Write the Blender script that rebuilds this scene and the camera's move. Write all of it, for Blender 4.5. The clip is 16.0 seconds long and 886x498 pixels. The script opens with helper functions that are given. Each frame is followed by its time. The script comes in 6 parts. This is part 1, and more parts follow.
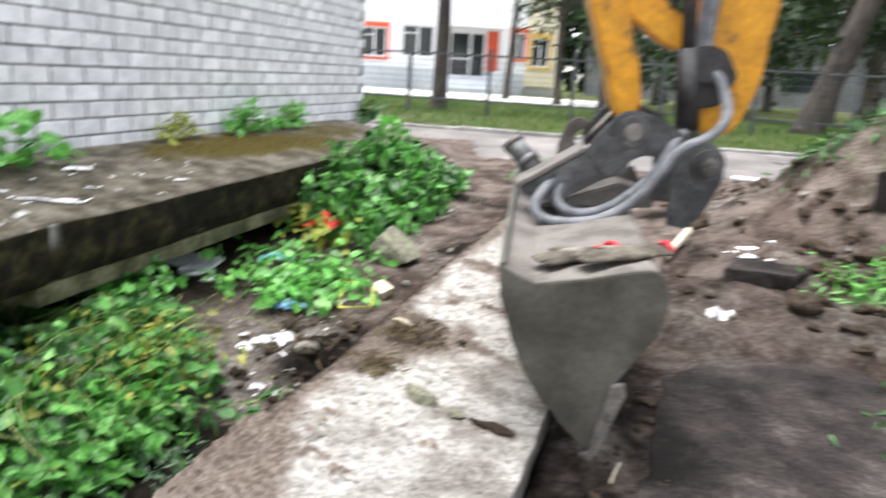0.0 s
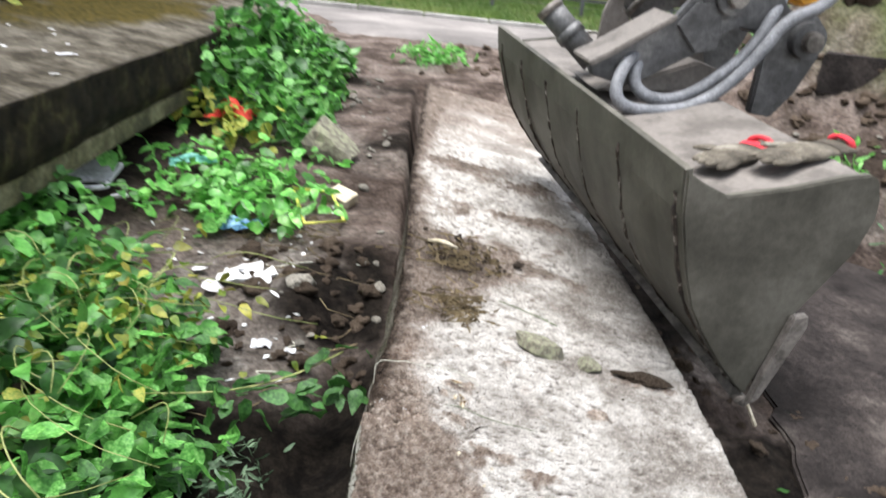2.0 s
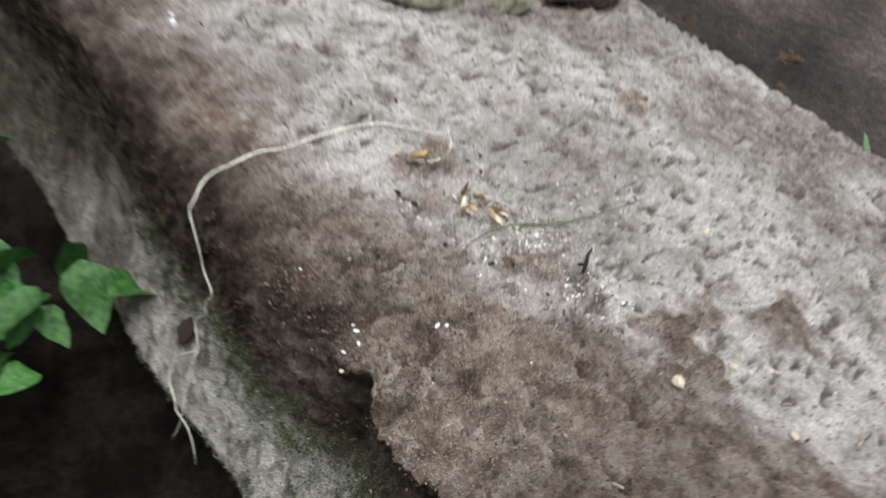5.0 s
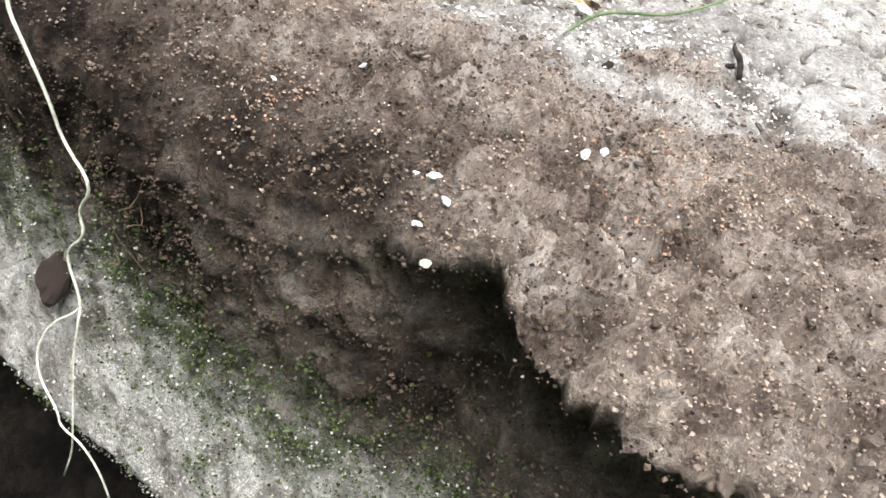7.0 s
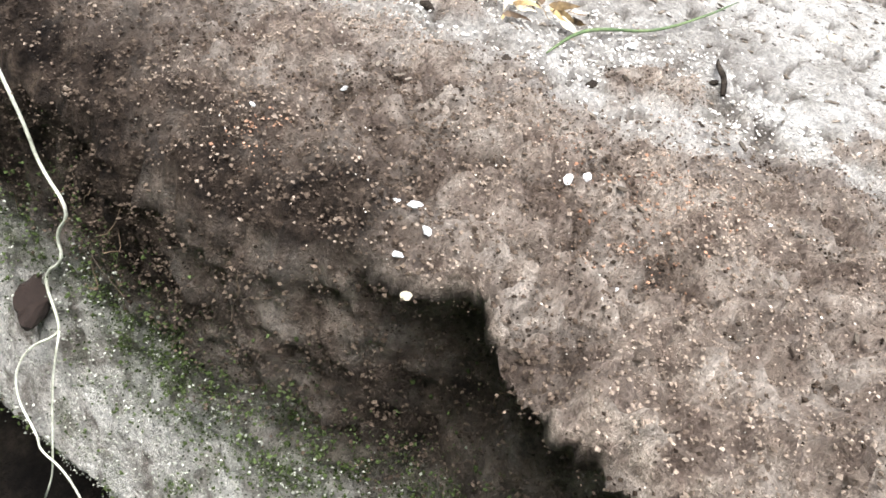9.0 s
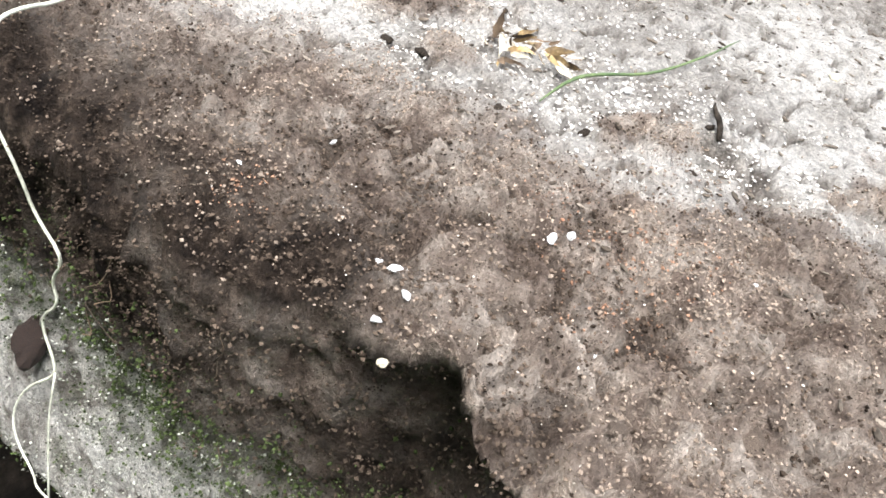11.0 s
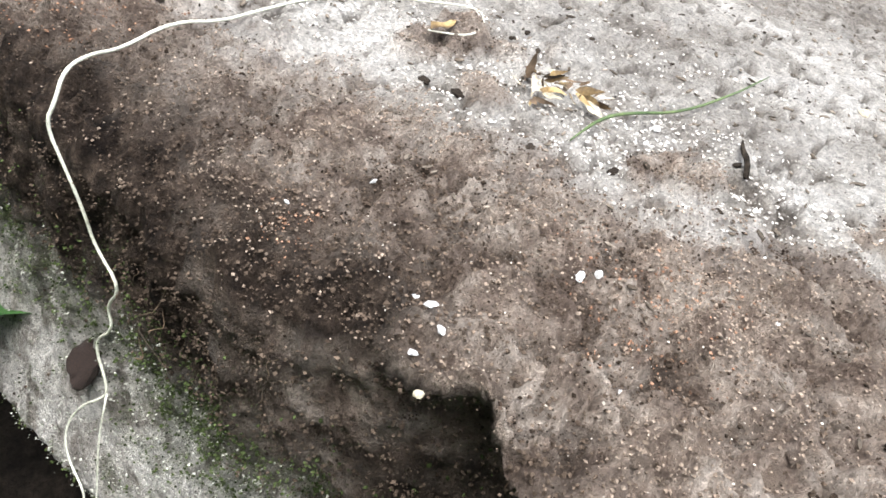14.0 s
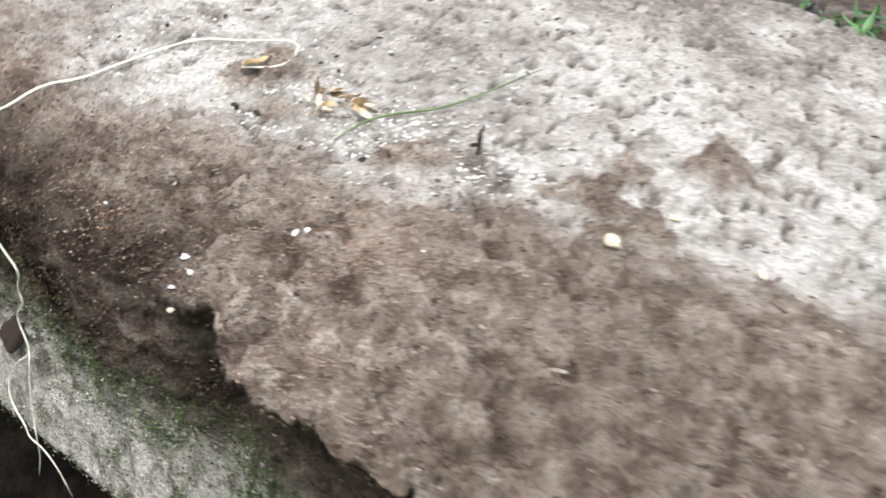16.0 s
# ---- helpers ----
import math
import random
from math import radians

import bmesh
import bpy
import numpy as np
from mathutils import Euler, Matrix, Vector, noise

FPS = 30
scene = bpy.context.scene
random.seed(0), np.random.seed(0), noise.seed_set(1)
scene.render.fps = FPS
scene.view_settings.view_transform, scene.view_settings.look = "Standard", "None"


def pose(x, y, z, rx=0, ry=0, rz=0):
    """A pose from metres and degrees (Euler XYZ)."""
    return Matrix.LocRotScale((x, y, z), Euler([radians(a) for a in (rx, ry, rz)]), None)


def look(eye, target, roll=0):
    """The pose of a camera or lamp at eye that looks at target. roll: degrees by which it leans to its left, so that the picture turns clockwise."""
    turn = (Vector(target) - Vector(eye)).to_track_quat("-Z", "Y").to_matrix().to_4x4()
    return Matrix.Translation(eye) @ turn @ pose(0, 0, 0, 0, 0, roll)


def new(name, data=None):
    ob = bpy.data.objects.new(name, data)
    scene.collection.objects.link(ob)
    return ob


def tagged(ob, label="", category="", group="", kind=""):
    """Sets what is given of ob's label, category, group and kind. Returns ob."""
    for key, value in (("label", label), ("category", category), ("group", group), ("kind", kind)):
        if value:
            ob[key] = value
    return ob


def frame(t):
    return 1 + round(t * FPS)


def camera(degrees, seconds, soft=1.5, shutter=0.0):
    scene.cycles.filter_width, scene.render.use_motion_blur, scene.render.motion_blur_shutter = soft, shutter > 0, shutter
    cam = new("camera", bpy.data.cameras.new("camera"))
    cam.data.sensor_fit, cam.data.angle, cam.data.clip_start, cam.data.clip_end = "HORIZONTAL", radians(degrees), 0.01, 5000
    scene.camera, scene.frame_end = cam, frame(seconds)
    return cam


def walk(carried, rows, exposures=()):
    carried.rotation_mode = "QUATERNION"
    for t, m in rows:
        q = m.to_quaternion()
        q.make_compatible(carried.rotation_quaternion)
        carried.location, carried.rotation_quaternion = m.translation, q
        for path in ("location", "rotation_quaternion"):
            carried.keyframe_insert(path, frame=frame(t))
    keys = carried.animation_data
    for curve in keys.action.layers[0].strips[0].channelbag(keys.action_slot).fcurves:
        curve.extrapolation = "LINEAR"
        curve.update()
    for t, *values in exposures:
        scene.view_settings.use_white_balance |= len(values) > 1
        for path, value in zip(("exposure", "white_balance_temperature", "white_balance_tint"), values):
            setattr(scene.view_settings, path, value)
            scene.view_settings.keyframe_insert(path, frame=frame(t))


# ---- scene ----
from mathutils import kdtree
cam = camera(61.8, 16.0, 1.6, 0.45)
PATH = [
    (0, (0.015, 0.022, 1.322), (-0.466, 1.907, 0.859), 3.4),
    (0.5, (-0.163, 0.161, 1.257), (-0.934, 1.906, 0.658), 4.9),
    (1, (-0.44, 0.261, 1.209), (-1.22, 1.999, 0.6), 4.1),
    (1.5, (-0.782, 0.376, 1.208), (-1.067, 2.259, 0.596), 5.3),
    (2, (-1.012, 0.596, 1.135), (-0.904, 2.462, 0.423), 6.2),
    (2.5, (-1.222, 0.763, 1.107), (-0.83, 2.497, 0.191), 8.4),
    (3, (-1.352, 0.941, 1.085), (-0.603, 2.465, 0.028), 10.4),
    (3.5, (-1.339, 1.215, 1.02), (-0.493, 2.585, -0.166), 12.5),
    (4, (-1.331, 1.444, 0.923), (-0.404, 2.689, -0.338), 10.7),
    (4.5, (-1.331, 1.67, 0.803), (-0.257, 2.703, -0.531), 8.6),
    (5, (-1.238, 1.773, 0.63), (-0.085, 2.592, -0.784), 16.0),
    (5.2, (-1.216, 1.812, 0.562), (-0.034, 2.55, -0.873), 17.3),
    (7.3, (-1.167, 1.898, 0.388), (0.114, 2.47, -1.038), 15.9),
    (7.5, (-1.165, 1.899, 0.388), (0.115, 2.468, -1.039), 16.2),
    (8, (-1.164, 1.899, 0.389), (0.128, 2.452, -1.035), 16.7),
    (8.5, (-1.165, 1.898, 0.392), (0.13, 2.455, -1.026), 16.3),
    (9, (-1.163, 1.899, 0.392), (0.138, 2.458, -1.02), 16.1),
    (9.5, (-1.158, 1.896, 0.39), (0.139, 2.469, -1.02), 15.9),
    (10, (-1.152, 1.898, 0.397), (0.144, 2.486, -1.008), 15.2),
    (12.3, (-1.151, 1.898, 0.405), (0.15, 2.545, -0.97), 15.1),
    (12.5, (-1.153, 1.899, 0.405), (0.146, 2.552, -0.968), 14.7),
    (13, (-1.158, 1.904, 0.416), (0.131, 2.577, -0.957), 14.1),
    (13.5, (-1.159, 1.897, 0.419), (0.121, 2.594, -0.95), 13.5),
    (14, (-1.158, 1.897, 0.416), (0.119, 2.606, -0.95), 13.2),
    (14.5, (-1.161, 1.9, 0.416), (0.11, 2.613, -0.954), 12.7),
    (15, (-1.162, 1.882, 0.421), (0.098, 2.603, -0.954), 11.4),
    (15.5, (-1.164, 1.838, 0.447), (0.086, 2.557, -0.939), 10.6),
    (16, (-1.176, 1.745, 0.514), (0.07, 2.457, -0.879), 7.3),
]
walk(cam, [(t, look(eye, target, roll)) for t, eye, target, roll in PATH],
     [(0, 2.5), (2.5, 2.48), (3.5, 2.15), (4.5, 1.93), (5.2, 1.98), (7.3, 3.0), (10, 3.02), (12.3, 2.82), (15, 2.75), (16, 2.68)])

# ---- light ----
world = bpy.data.worlds.new("overcast_sky")
scene.world = world
world.use_nodes = True
wn, wl = world.node_tree.nodes, world.node_tree.links
sky = wn.new("ShaderNodeTexSky")
sky.sky_type, sky.sun_disc = "NISHITA", False
sky.sun_elevation, sky.sun_rotation = radians(79), radians(250)
pale = wn.new("ShaderNodeHueSaturation")
pale.inputs["Saturation"].default_value = 0.32
wl.new(sky.outputs[0], pale.inputs["Color"])
wl.new(pale.outputs[0], wn["Background"].inputs["Color"])
wn["Background"].inputs["Strength"].default_value = 0.075
sun = new("sun", bpy.data.lights.new("sun", "SUN"))
sun.data.energy, sun.data.angle, sun.data.color = 1.5, radians(48), (1.0, 0.99, 0.985)
sun.matrix_world = look((-1.8, -0.6, 10.0), (0, 0, 0))


# ---- mathematics of surfaces ----
_table = np.random.RandomState(7).rand(256, 256)


def value_noise(x, y, seed=0):
    ix, iy = np.floor(x).astype(int), np.floor(y).astype(int)
    fx, fy = x - ix, y - iy
    fx, fy = fx * fx * (3 - 2 * fx), fy * fy * (3 - 2 * fy)
    g = lambda a, b: _table[(a + seed * 37) % 256, (b + seed * 91) % 256]
    return (g(ix, iy) * (1 - fx) + g(ix + 1, iy) * fx) * (1 - fy) + (g(ix, iy + 1) * (1 - fx) + g(ix + 1, iy + 1) * fx) * fy


def fbm(x, y, scale, octaves=4, seed=0):
    """Noise about zero, within about -0.5 to 0.5; scale in lumps a metre."""
    total, amp, norm = 0, 1.0, 0
    for o in range(octaves):
        c, s = math.cos(0.7 + 1.1 * o), math.sin(0.7 + 1.1 * o)
        total = total + amp * (value_noise((x * c - y * s) * scale * 2 ** o, (x * s + y * c) * scale * 2 ** o, seed + o) - 0.5)
        norm += amp
        amp *= 0.55
    return total / norm


def step(a, b, v):
    k = np.clip((v - a) / (b - a), 0, 1)
    return k * k * (3 - 2 * k)


# ---- materials ----
def surface(name, stops, scale=8.0, rough=0.8, bump=0.3, fine=60.0, metal=0.0, vary=0.25, gloss_noise=0.1, stretch=(1, 1, 1), cover=None, specular=0.5, rand=0.0, sheen_through=0.0, depth=0.01, micro=0.0, micro_vary=0.5, island=0.0):
    """A surface whose colour wanders between stops at two scales. cover: rows of (channel, stops) laid on by the mesh's cover layer."""
    m = bpy.data.materials.new(name)
    m.use_nodes = True
    n, l = m.node_tree.nodes, m.node_tree.links
    bsdf = n["Principled BSDF"]
    tc = n.new("ShaderNodeTexCoord")
    info = n.new("ShaderNodeObjectInfo")
    shift = n.new("ShaderNodeVectorMath")
    shift.operation = "MULTIPLY_ADD"
    shift.inputs[1].default_value = stretch
    l.new(tc.outputs["Object"], shift.inputs[0])
    l.new(info.outputs["Random"], shift.inputs[2])

    def wave(s, detail=6.0, roughness=0.6):
        t = n.new("ShaderNodeTexNoise")
        t.inputs["Scale"].default_value, t.inputs["Detail"].default_value, t.inputs["Roughness"].default_value = s, detail, roughness
        l.new(shift.outputs[0], t.inputs["Vector"])
        return t.outputs["Fac"]

    def ramp(source, rows):
        r = n.new("ShaderNodeValToRGB")
        while len(r.color_ramp.elements) < len(rows):
            r.color_ramp.elements.new(0.5)
        for e, (p, c) in zip(r.color_ramp.elements, rows):
            e.position, e.color = (p if source == info.outputs["Random"] else 0.5 + (p - 0.5) * 0.6), (*c, 1)
        l.new(source, r.inputs[0])
        return r.outputs[0]

    def mix(kind, fac, a, b):
        x = n.new("ShaderNodeMix")
        x.data_type, x.blend_type = "RGBA", kind
        if isinstance(fac, float):
            x.inputs[0].default_value = fac
        else:
            l.new(fac, x.inputs[0])
        l.new(a, x.inputs[6])
        l.new(b, x.inputs[7])
        return x.outputs[2]

    big, small = wave(scale), wave(fine, 8.0, 0.7)
    colour = ramp(big, stops)
    if cover:
        at = n.new("ShaderNodeAttribute")
        at.attribute_name = "cover"
        sep = n.new("ShaderNodeSeparateColor")
        l.new(at.outputs["Color"], sep.inputs[0])
        for channel, rows, s in cover:
            colour = mix("MIX", at.outputs["Alpha"] if channel == 3 else sep.outputs[channel], colour, ramp(wave(s, 8.0, 0.65), rows))
    grain = ramp(small, [(0.3, (1 - vary,) * 3), (0.7, (1 + vary,) * 3)])
    colour = mix("MULTIPLY", 1.0, colour, grain)
    if micro:
        tiny = wave(micro, 5.0, 0.75)
        colour = mix("MULTIPLY", 1.0, colour, ramp(tiny, [(0.25, (1 - micro_vary,) * 3), (0.5, (1.0,) * 3), (0.75, (1 + micro_vary * 0.6,) * 3)]))
    if island:
        geo = n.new("ShaderNodeNewGeometry")
        piece = n.new("ShaderNodeValToRGB")
        piece.color_ramp.elements[0].color, piece.color_ramp.elements[1].color = (1 - island,) * 3 + (1,), (1 + island,) * 3 + (1,)
        l.new(geo.outputs["Random Per Island"], piece.inputs[0])
        colour = mix("MULTIPLY", 1.0, colour, piece.outputs[0])
    if rand:
        tone = ramp(info.outputs["Random"], [(0.0, (1 - rand,) * 3), (1.0, (1 + rand * 0.6,) * 3)])
        colour = mix("MULTIPLY", 1.0, colour, tone)
    l.new(colour, bsdf.inputs["Base Color"])
    rr = n.new("ShaderNodeMapRange")
    rr.inputs["To Min"].default_value, rr.inputs["To Max"].default_value = max(0.05, rough - gloss_noise), min(1, rough + gloss_noise)
    l.new(small, rr.inputs["Value"])
    l.new(rr.outputs[0], bsdf.inputs["Roughness"])
    bsdf.inputs["Metallic"].default_value = metal
    bsdf.inputs["Specular IOR Level"].default_value = specular
    if bump:
        add = n.new("ShaderNodeMath")
        add.operation = "ADD"
        l.new(small, add.inputs[0])
        l.new(tiny if micro else wave(fine * 3.1, 6.0, 0.7), add.inputs[1])
        b = n.new("ShaderNodeBump")
        b.inputs["Strength"].default_value, b.inputs["Distance"].default_value = bump, depth
        l.new(add.outputs[0], b.inputs["Height"])
        l.new(b.outputs[0], bsdf.inputs["Normal"])
    if sheen_through:
        tr = n.new("ShaderNodeBsdfTranslucent")
        l.new(colour, tr.inputs["Color"])
        ms = n.new("ShaderNodeMixShader")
        ms.inputs[0].default_value = sheen_through
        l.new(bsdf.outputs[0], ms.inputs[1])
        l.new(tr.outputs[0], ms.inputs[2])
        l.new(ms.outputs[0], n["Material Output"].inputs["Surface"])
    return m


SOIL = [(0.3, (0.05, 0.036, 0.026)), (0.5, (0.105, 0.078, 0.057)), (0.7, (0.17, 0.13, 0.098))]
M_slab = surface("pale_limy_concrete", [(0.25, (0.40, 0.372, 0.335)), (0.42, (0.60, 0.567, 0.525)), (0.65, (0.76, 0.728, 0.685))], 30, 0.85, 1.0, 190, vary=0.26, depth=0.009, micro=560, micro_vary=0.42, specular=0.12,
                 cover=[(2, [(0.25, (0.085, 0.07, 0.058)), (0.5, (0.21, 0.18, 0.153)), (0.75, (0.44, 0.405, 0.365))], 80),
                        (0, [(0.30, (0.20, 0.15, 0.122)), (0.43, (0.345, 0.272, 0.224)), (0.56, (0.475, 0.392, 0.328)), (0.7, (0.60, 0.515, 0.445))], 50),
                        (1, [(0.3, (0.026, 0.030, 0.016)), (0.55, (0.078, 0.09, 0.05)), (0.75, (0.20, 0.21, 0.14))], 110),
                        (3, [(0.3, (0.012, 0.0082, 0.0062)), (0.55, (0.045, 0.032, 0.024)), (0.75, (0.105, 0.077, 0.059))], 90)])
M_ground = surface("bare_soil", [(0.3, (0.085, 0.062, 0.05)), (0.5, (0.19, 0.145, 0.122)), (0.7, (0.30, 0.242, 0.21))], 3.5, 0.9, 1.0, 38, vary=0.4, depth=0.03, micro=170, micro_vary=0.4, specular=0.08,
                   cover=[(2, [(0.3, (0.19, 0.163, 0.14)), (0.55, (0.32, 0.28, 0.245)), (0.7, (0.46, 0.42, 0.375))], 14),
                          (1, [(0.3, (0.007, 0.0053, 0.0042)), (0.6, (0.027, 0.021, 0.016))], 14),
                          (0, [(0.3, (0.05, 0.085, 0.015)), (0.55, (0.1, 0.15, 0.028)), (0.75, (0.13, 0.15, 0.05))], 1.4)])
M_ledge = surface("mossy_concrete", [(0.3, (0.055, 0.047, 0.034)), (0.5, (0.12, 0.105, 0.08)), (0.7, (0.2, 0.178, 0.142))], 7, 0.9, 0.9, 45, vary=0.3, depth=0.01, specular=0.12,
                  cover=[(2, [(0.3, (0.55, 0.54, 0.52)), (0.6, (0.75, 0.74, 0.72))], 14),
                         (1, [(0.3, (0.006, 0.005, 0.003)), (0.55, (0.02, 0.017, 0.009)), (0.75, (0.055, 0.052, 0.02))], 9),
                         (0, [(0.3, (0.04, 0.034, 0.008)), (0.6, (0.10, 0.075, 0.017))], 30)])
M_brick = surface("white_silicate_brick", [(0.3, (0.62, 0.62, 0.635)), (0.6, (0.78, 0.78, 0.79)), (0.8, (0.83, 0.83, 0.835))], 7, 0.85, 0.5, 90, vary=0.1, rand=0.1, depth=0.004)
M_mortar = surface("grey_mortar", [(0.3, (0.11, 0.107, 0.104)), (0.6, (0.2, 0.196, 0.19))], 9, 0.95, 0.8, 70)
M_bucket = surface("worn_grey_paint", [(0.3, (0.048, 0.0455, 0.036)), (0.5, (0.078, 0.074, 0.060)), (0.7, (0.108, 0.102, 0.085))], 3.2, 0.6, 0.25, 40, vary=0.16, metal=0.1, depth=0.004, specular=0.35)
M_deck = surface("dusty_steel_deck", [(0.3, (0.09, 0.079, 0.07)), (0.6, (0.155, 0.139, 0.125))], 7, 0.7, 0.4, 60, vary=0.18, depth=0.004)
M_rust = surface("dark_worn_weld", [(0.3, (0.018, 0.014, 0.012)), (0.6, (0.06, 0.045, 0.035)), (0.75, (0.3, 0.28, 0.25))], 30, 0.7, 0.8, 120, metal=0.3, depth=0.004)
M_edge = surface("bright_scraped_steel", [(0.3, (0.10, 0.09, 0.08)), (0.6, (0.24, 0.22, 0.2))], 14, 0.5, 0.3, 80, metal=0.6)
M_steel = surface("dark_greasy_steel", [(0.3, (0.055, 0.055, 0.056)), (0.6, (0.115, 0.115, 0.117)), (0.75, (0.18, 0.178, 0.175))], 6, 0.45, 0.3, 50, metal=0.35)
M_black = surface("black_oily_metal", [(0.3, (0.012, 0.011, 0.013)), (0.7, (0.04, 0.036, 0.036))], 12, 0.5, 0.3, 60)
M_yellow = surface("chipped_yellow_paint", [(0.26, (0.16, 0.09, 0.03)), (0.36, (0.55, 0.24, 0.008)), (0.7, (0.7, 0.32, 0.012))], 6, 0.42, 0.25, 30, vary=0.16)
M_hose = surface("grey_hydraulic_hose", [(0.3, (0.11, 0.115, 0.125)), (0.7, (0.21, 0.215, 0.23))], 14, 0.5, 0.3, 120)
M_glove = surface("soiled_canvas", [(0.3, (0.055, 0.046, 0.034)), (0.55, (0.13, 0.112, 0.085)), (0.72, (0.25, 0.23, 0.19))], 11, 0.95, 0.8, 180, depth=0.004)
M_cuff = surface("red_knit", [(0.3, (0.35, 0.012, 0.02)), (0.7, (0.62, 0.03, 0.05))], 30, 0.9, 0.7, 200, depth=0.003)
LEAF = [(0.25, (0.06, 0.22, 0.035)), (0.5, (0.13, 0.40, 0.075)), (0.75, (0.29, 0.58, 0.17))]
M_leaf = surface("green_vine_leaf", LEAF, 9, 0.33, 0.3, 60, vary=0.2, rand=0.3, island=0.55, sheen_through=0.4, depth=0.004)
# dark leaf green; in vine and bush it also paints leaves in shade
M_leaf_dark = surface("dark_and_shaded_leaf", [(0.3, (0.014, 0.065, 0.011)), (0.7, (0.06, 0.17, 0.035))], 9, 0.45, 0.3, 60, rand=0.3, island=0.5, sheen_through=0.22, depth=0.004)
M_leaf_yellow = surface("yellowing_leaf", [(0.3, (0.15, 0.25, 0.03)), (0.7, (0.45, 0.42, 0.07))], 9, 0.5, 0.3, 60, rand=0.3, island=0.4, sheen_through=0.3, depth=0.004)
M_leaf_grey = surface("silvery_leaf", [(0.3, (0.06, 0.12, 0.06)), (0.7, (0.16, 0.23, 0.14))], 12, 0.6, 0.3, 60, rand=0.2, sheen_through=0.2, depth=0.004)
M_stem = surface("green_stem", [(0.3, (0.15, 0.19, 0.045)), (0.7, (0.33, 0.35, 0.13))], 12, 0.6, 0.2, 60)
M_crown = surface("tree_foliage", [(0.25, (0.005, 0.014, 0.003)), (0.5, (0.014, 0.036, 0.007)), (0.75, (0.04, 0.085, 0.016))], 0.9, 0.6, 0.2, 8, rand=0.3, sheen_through=0.25)
M_grass = surface("lawn_grass", [(0.3, (0.05, 0.105, 0.018)), (0.6, (0.10, 0.175, 0.03)), (0.75, (0.15, 0.19, 0.055))], 0.8, 0.7, 0.0, 10, sheen_through=0.25)
M_bark = surface("dark_bark", [(0.3, (0.03, 0.023, 0.02)), (0.6, (0.075, 0.06, 0.05))], 6, 0.95, 0.9, 24, stretch=(1, 1, 0.25), depth=0.03)
M_road = surface("old_asphalt", [(0.3, (0.105, 0.094, 0.088)), (0.6, (0.175, 0.158, 0.148)), (0.75, (0.23, 0.21, 0.196))], 0.9, 0.9, 0.5, 40, vary=0.2)
M_kerb = surface("weathered_kerb_concrete", [(0.3, (0.22, 0.21, 0.2)), (0.7, (0.4, 0.385, 0.36))], 3, 0.9, 0.5, 40)
M_path = surface("pale_paving", [(0.3, (0.5, 0.49, 0.47)), (0.7, (0.64, 0.63, 0.61))], 0.7, 0.9, 0.2, 20)
M_plate = surface("wet_dark_concrete", [(0.28, (0.014, 0.0115, 0.0105)), (0.5, (0.033, 0.0275, 0.0255)), (0.66, (0.052, 0.043, 0.039)), (0.8, (0.09, 0.077, 0.069))], 3.5, 0.85, 0.7, 40, gloss_noise=0.15, vary=0.35, depth=0.01, specular=0.12, micro=160)
M_stone = surface("dusty_stone", [(0.3, (0.11, 0.10, 0.08)), (0.6, (0.26, 0.24, 0.2)), (0.75, (0.36, 0.34, 0.3))], 18, 0.9, 0.7, 90, rand=0.4, depth=0.006)
M_mossrock = surface("mossy_rubble", [(0.3, (0.12, 0.11, 0.085)), (0.5, (0.22, 0.21, 0.15)), (0.7, (0.30, 0.31, 0.2))], 8, 0.9, 0.7, 60, depth=0.008)
M_clod = surface("soil_clod", SOIL, 18, 0.95, 0.9, 70, rand=0.4, specular=0.1)
M_white = surface("white_plastic_scrap", [(0.3, (0.62, 0.62, 0.64)), (0.7, (0.82, 0.82, 0.83))], 20, 0.5, 0.3, 60)
M_foam = surface("white_foam", [(0.3, (0.72, 0.72, 0.72)), (0.7, (0.86, 0.86, 0.86))], 30, 0.9, 0.6, 140, depth=0.004)
M_red = surface("red_cloth", [(0.3, (0.55, 0.03, 0.02)), (0.7, (0.78, 0.09, 0.05))], 18, 0.7, 0.4, 80)
M_blue = surface("blue_film", [(0.3, (0.08, 0.22, 0.42)), (0.7, (0.25, 0.45, 0.62))], 14, 0.35, 0.3, 60)
M_teal = surface("teal_film", [(0.3, (0.08, 0.36, 0.3)), (0.7, (0.22, 0.55, 0.46))], 14, 0.4, 0.3, 60)
M_yplastic = surface("yellow_plastic", [(0.3, (0.55, 0.55, 0.08)), (0.7, (0.72, 0.70, 0.16))], 14, 0.5, 0.2, 60)
M_tan = surface("tan_block", [(0.3, (0.42, 0.36, 0.25)), (0.7, (0.62, 0.56, 0.44))], 14, 0.9, 0.5, 70)
M_board = surface("grey_white_board", [(0.3, (0.5, 0.51, 0.53)), (0.7, (0.7, 0.71, 0.73))], 9, 0.7, 0.3, 50)
M_straw = surface("dry_straw", [(0.3, (0.08, 0.058, 0.03)), (0.7, (0.26, 0.2, 0.11))], 20, 0.8, 0.2, 60)
M_twig = surface("dark_twig", [(0.3, (0.04, 0.028, 0.018)), (0.7, (0.15, 0.10, 0.06))], 30, 0.9, 0.4, 90)
M_string = surface("pale_root_fibre", [(0.3, (0.5, 0.5, 0.4)), (0.7, (0.68, 0.68, 0.58))], 40, 0.6, 0.2, 200)
M_blade = surface("grass_stalk", [(0.3, (0.04, 0.075, 0.02)), (0.7, (0.10, 0.14, 0.05))], 40, 0.6, 0.2, 200)
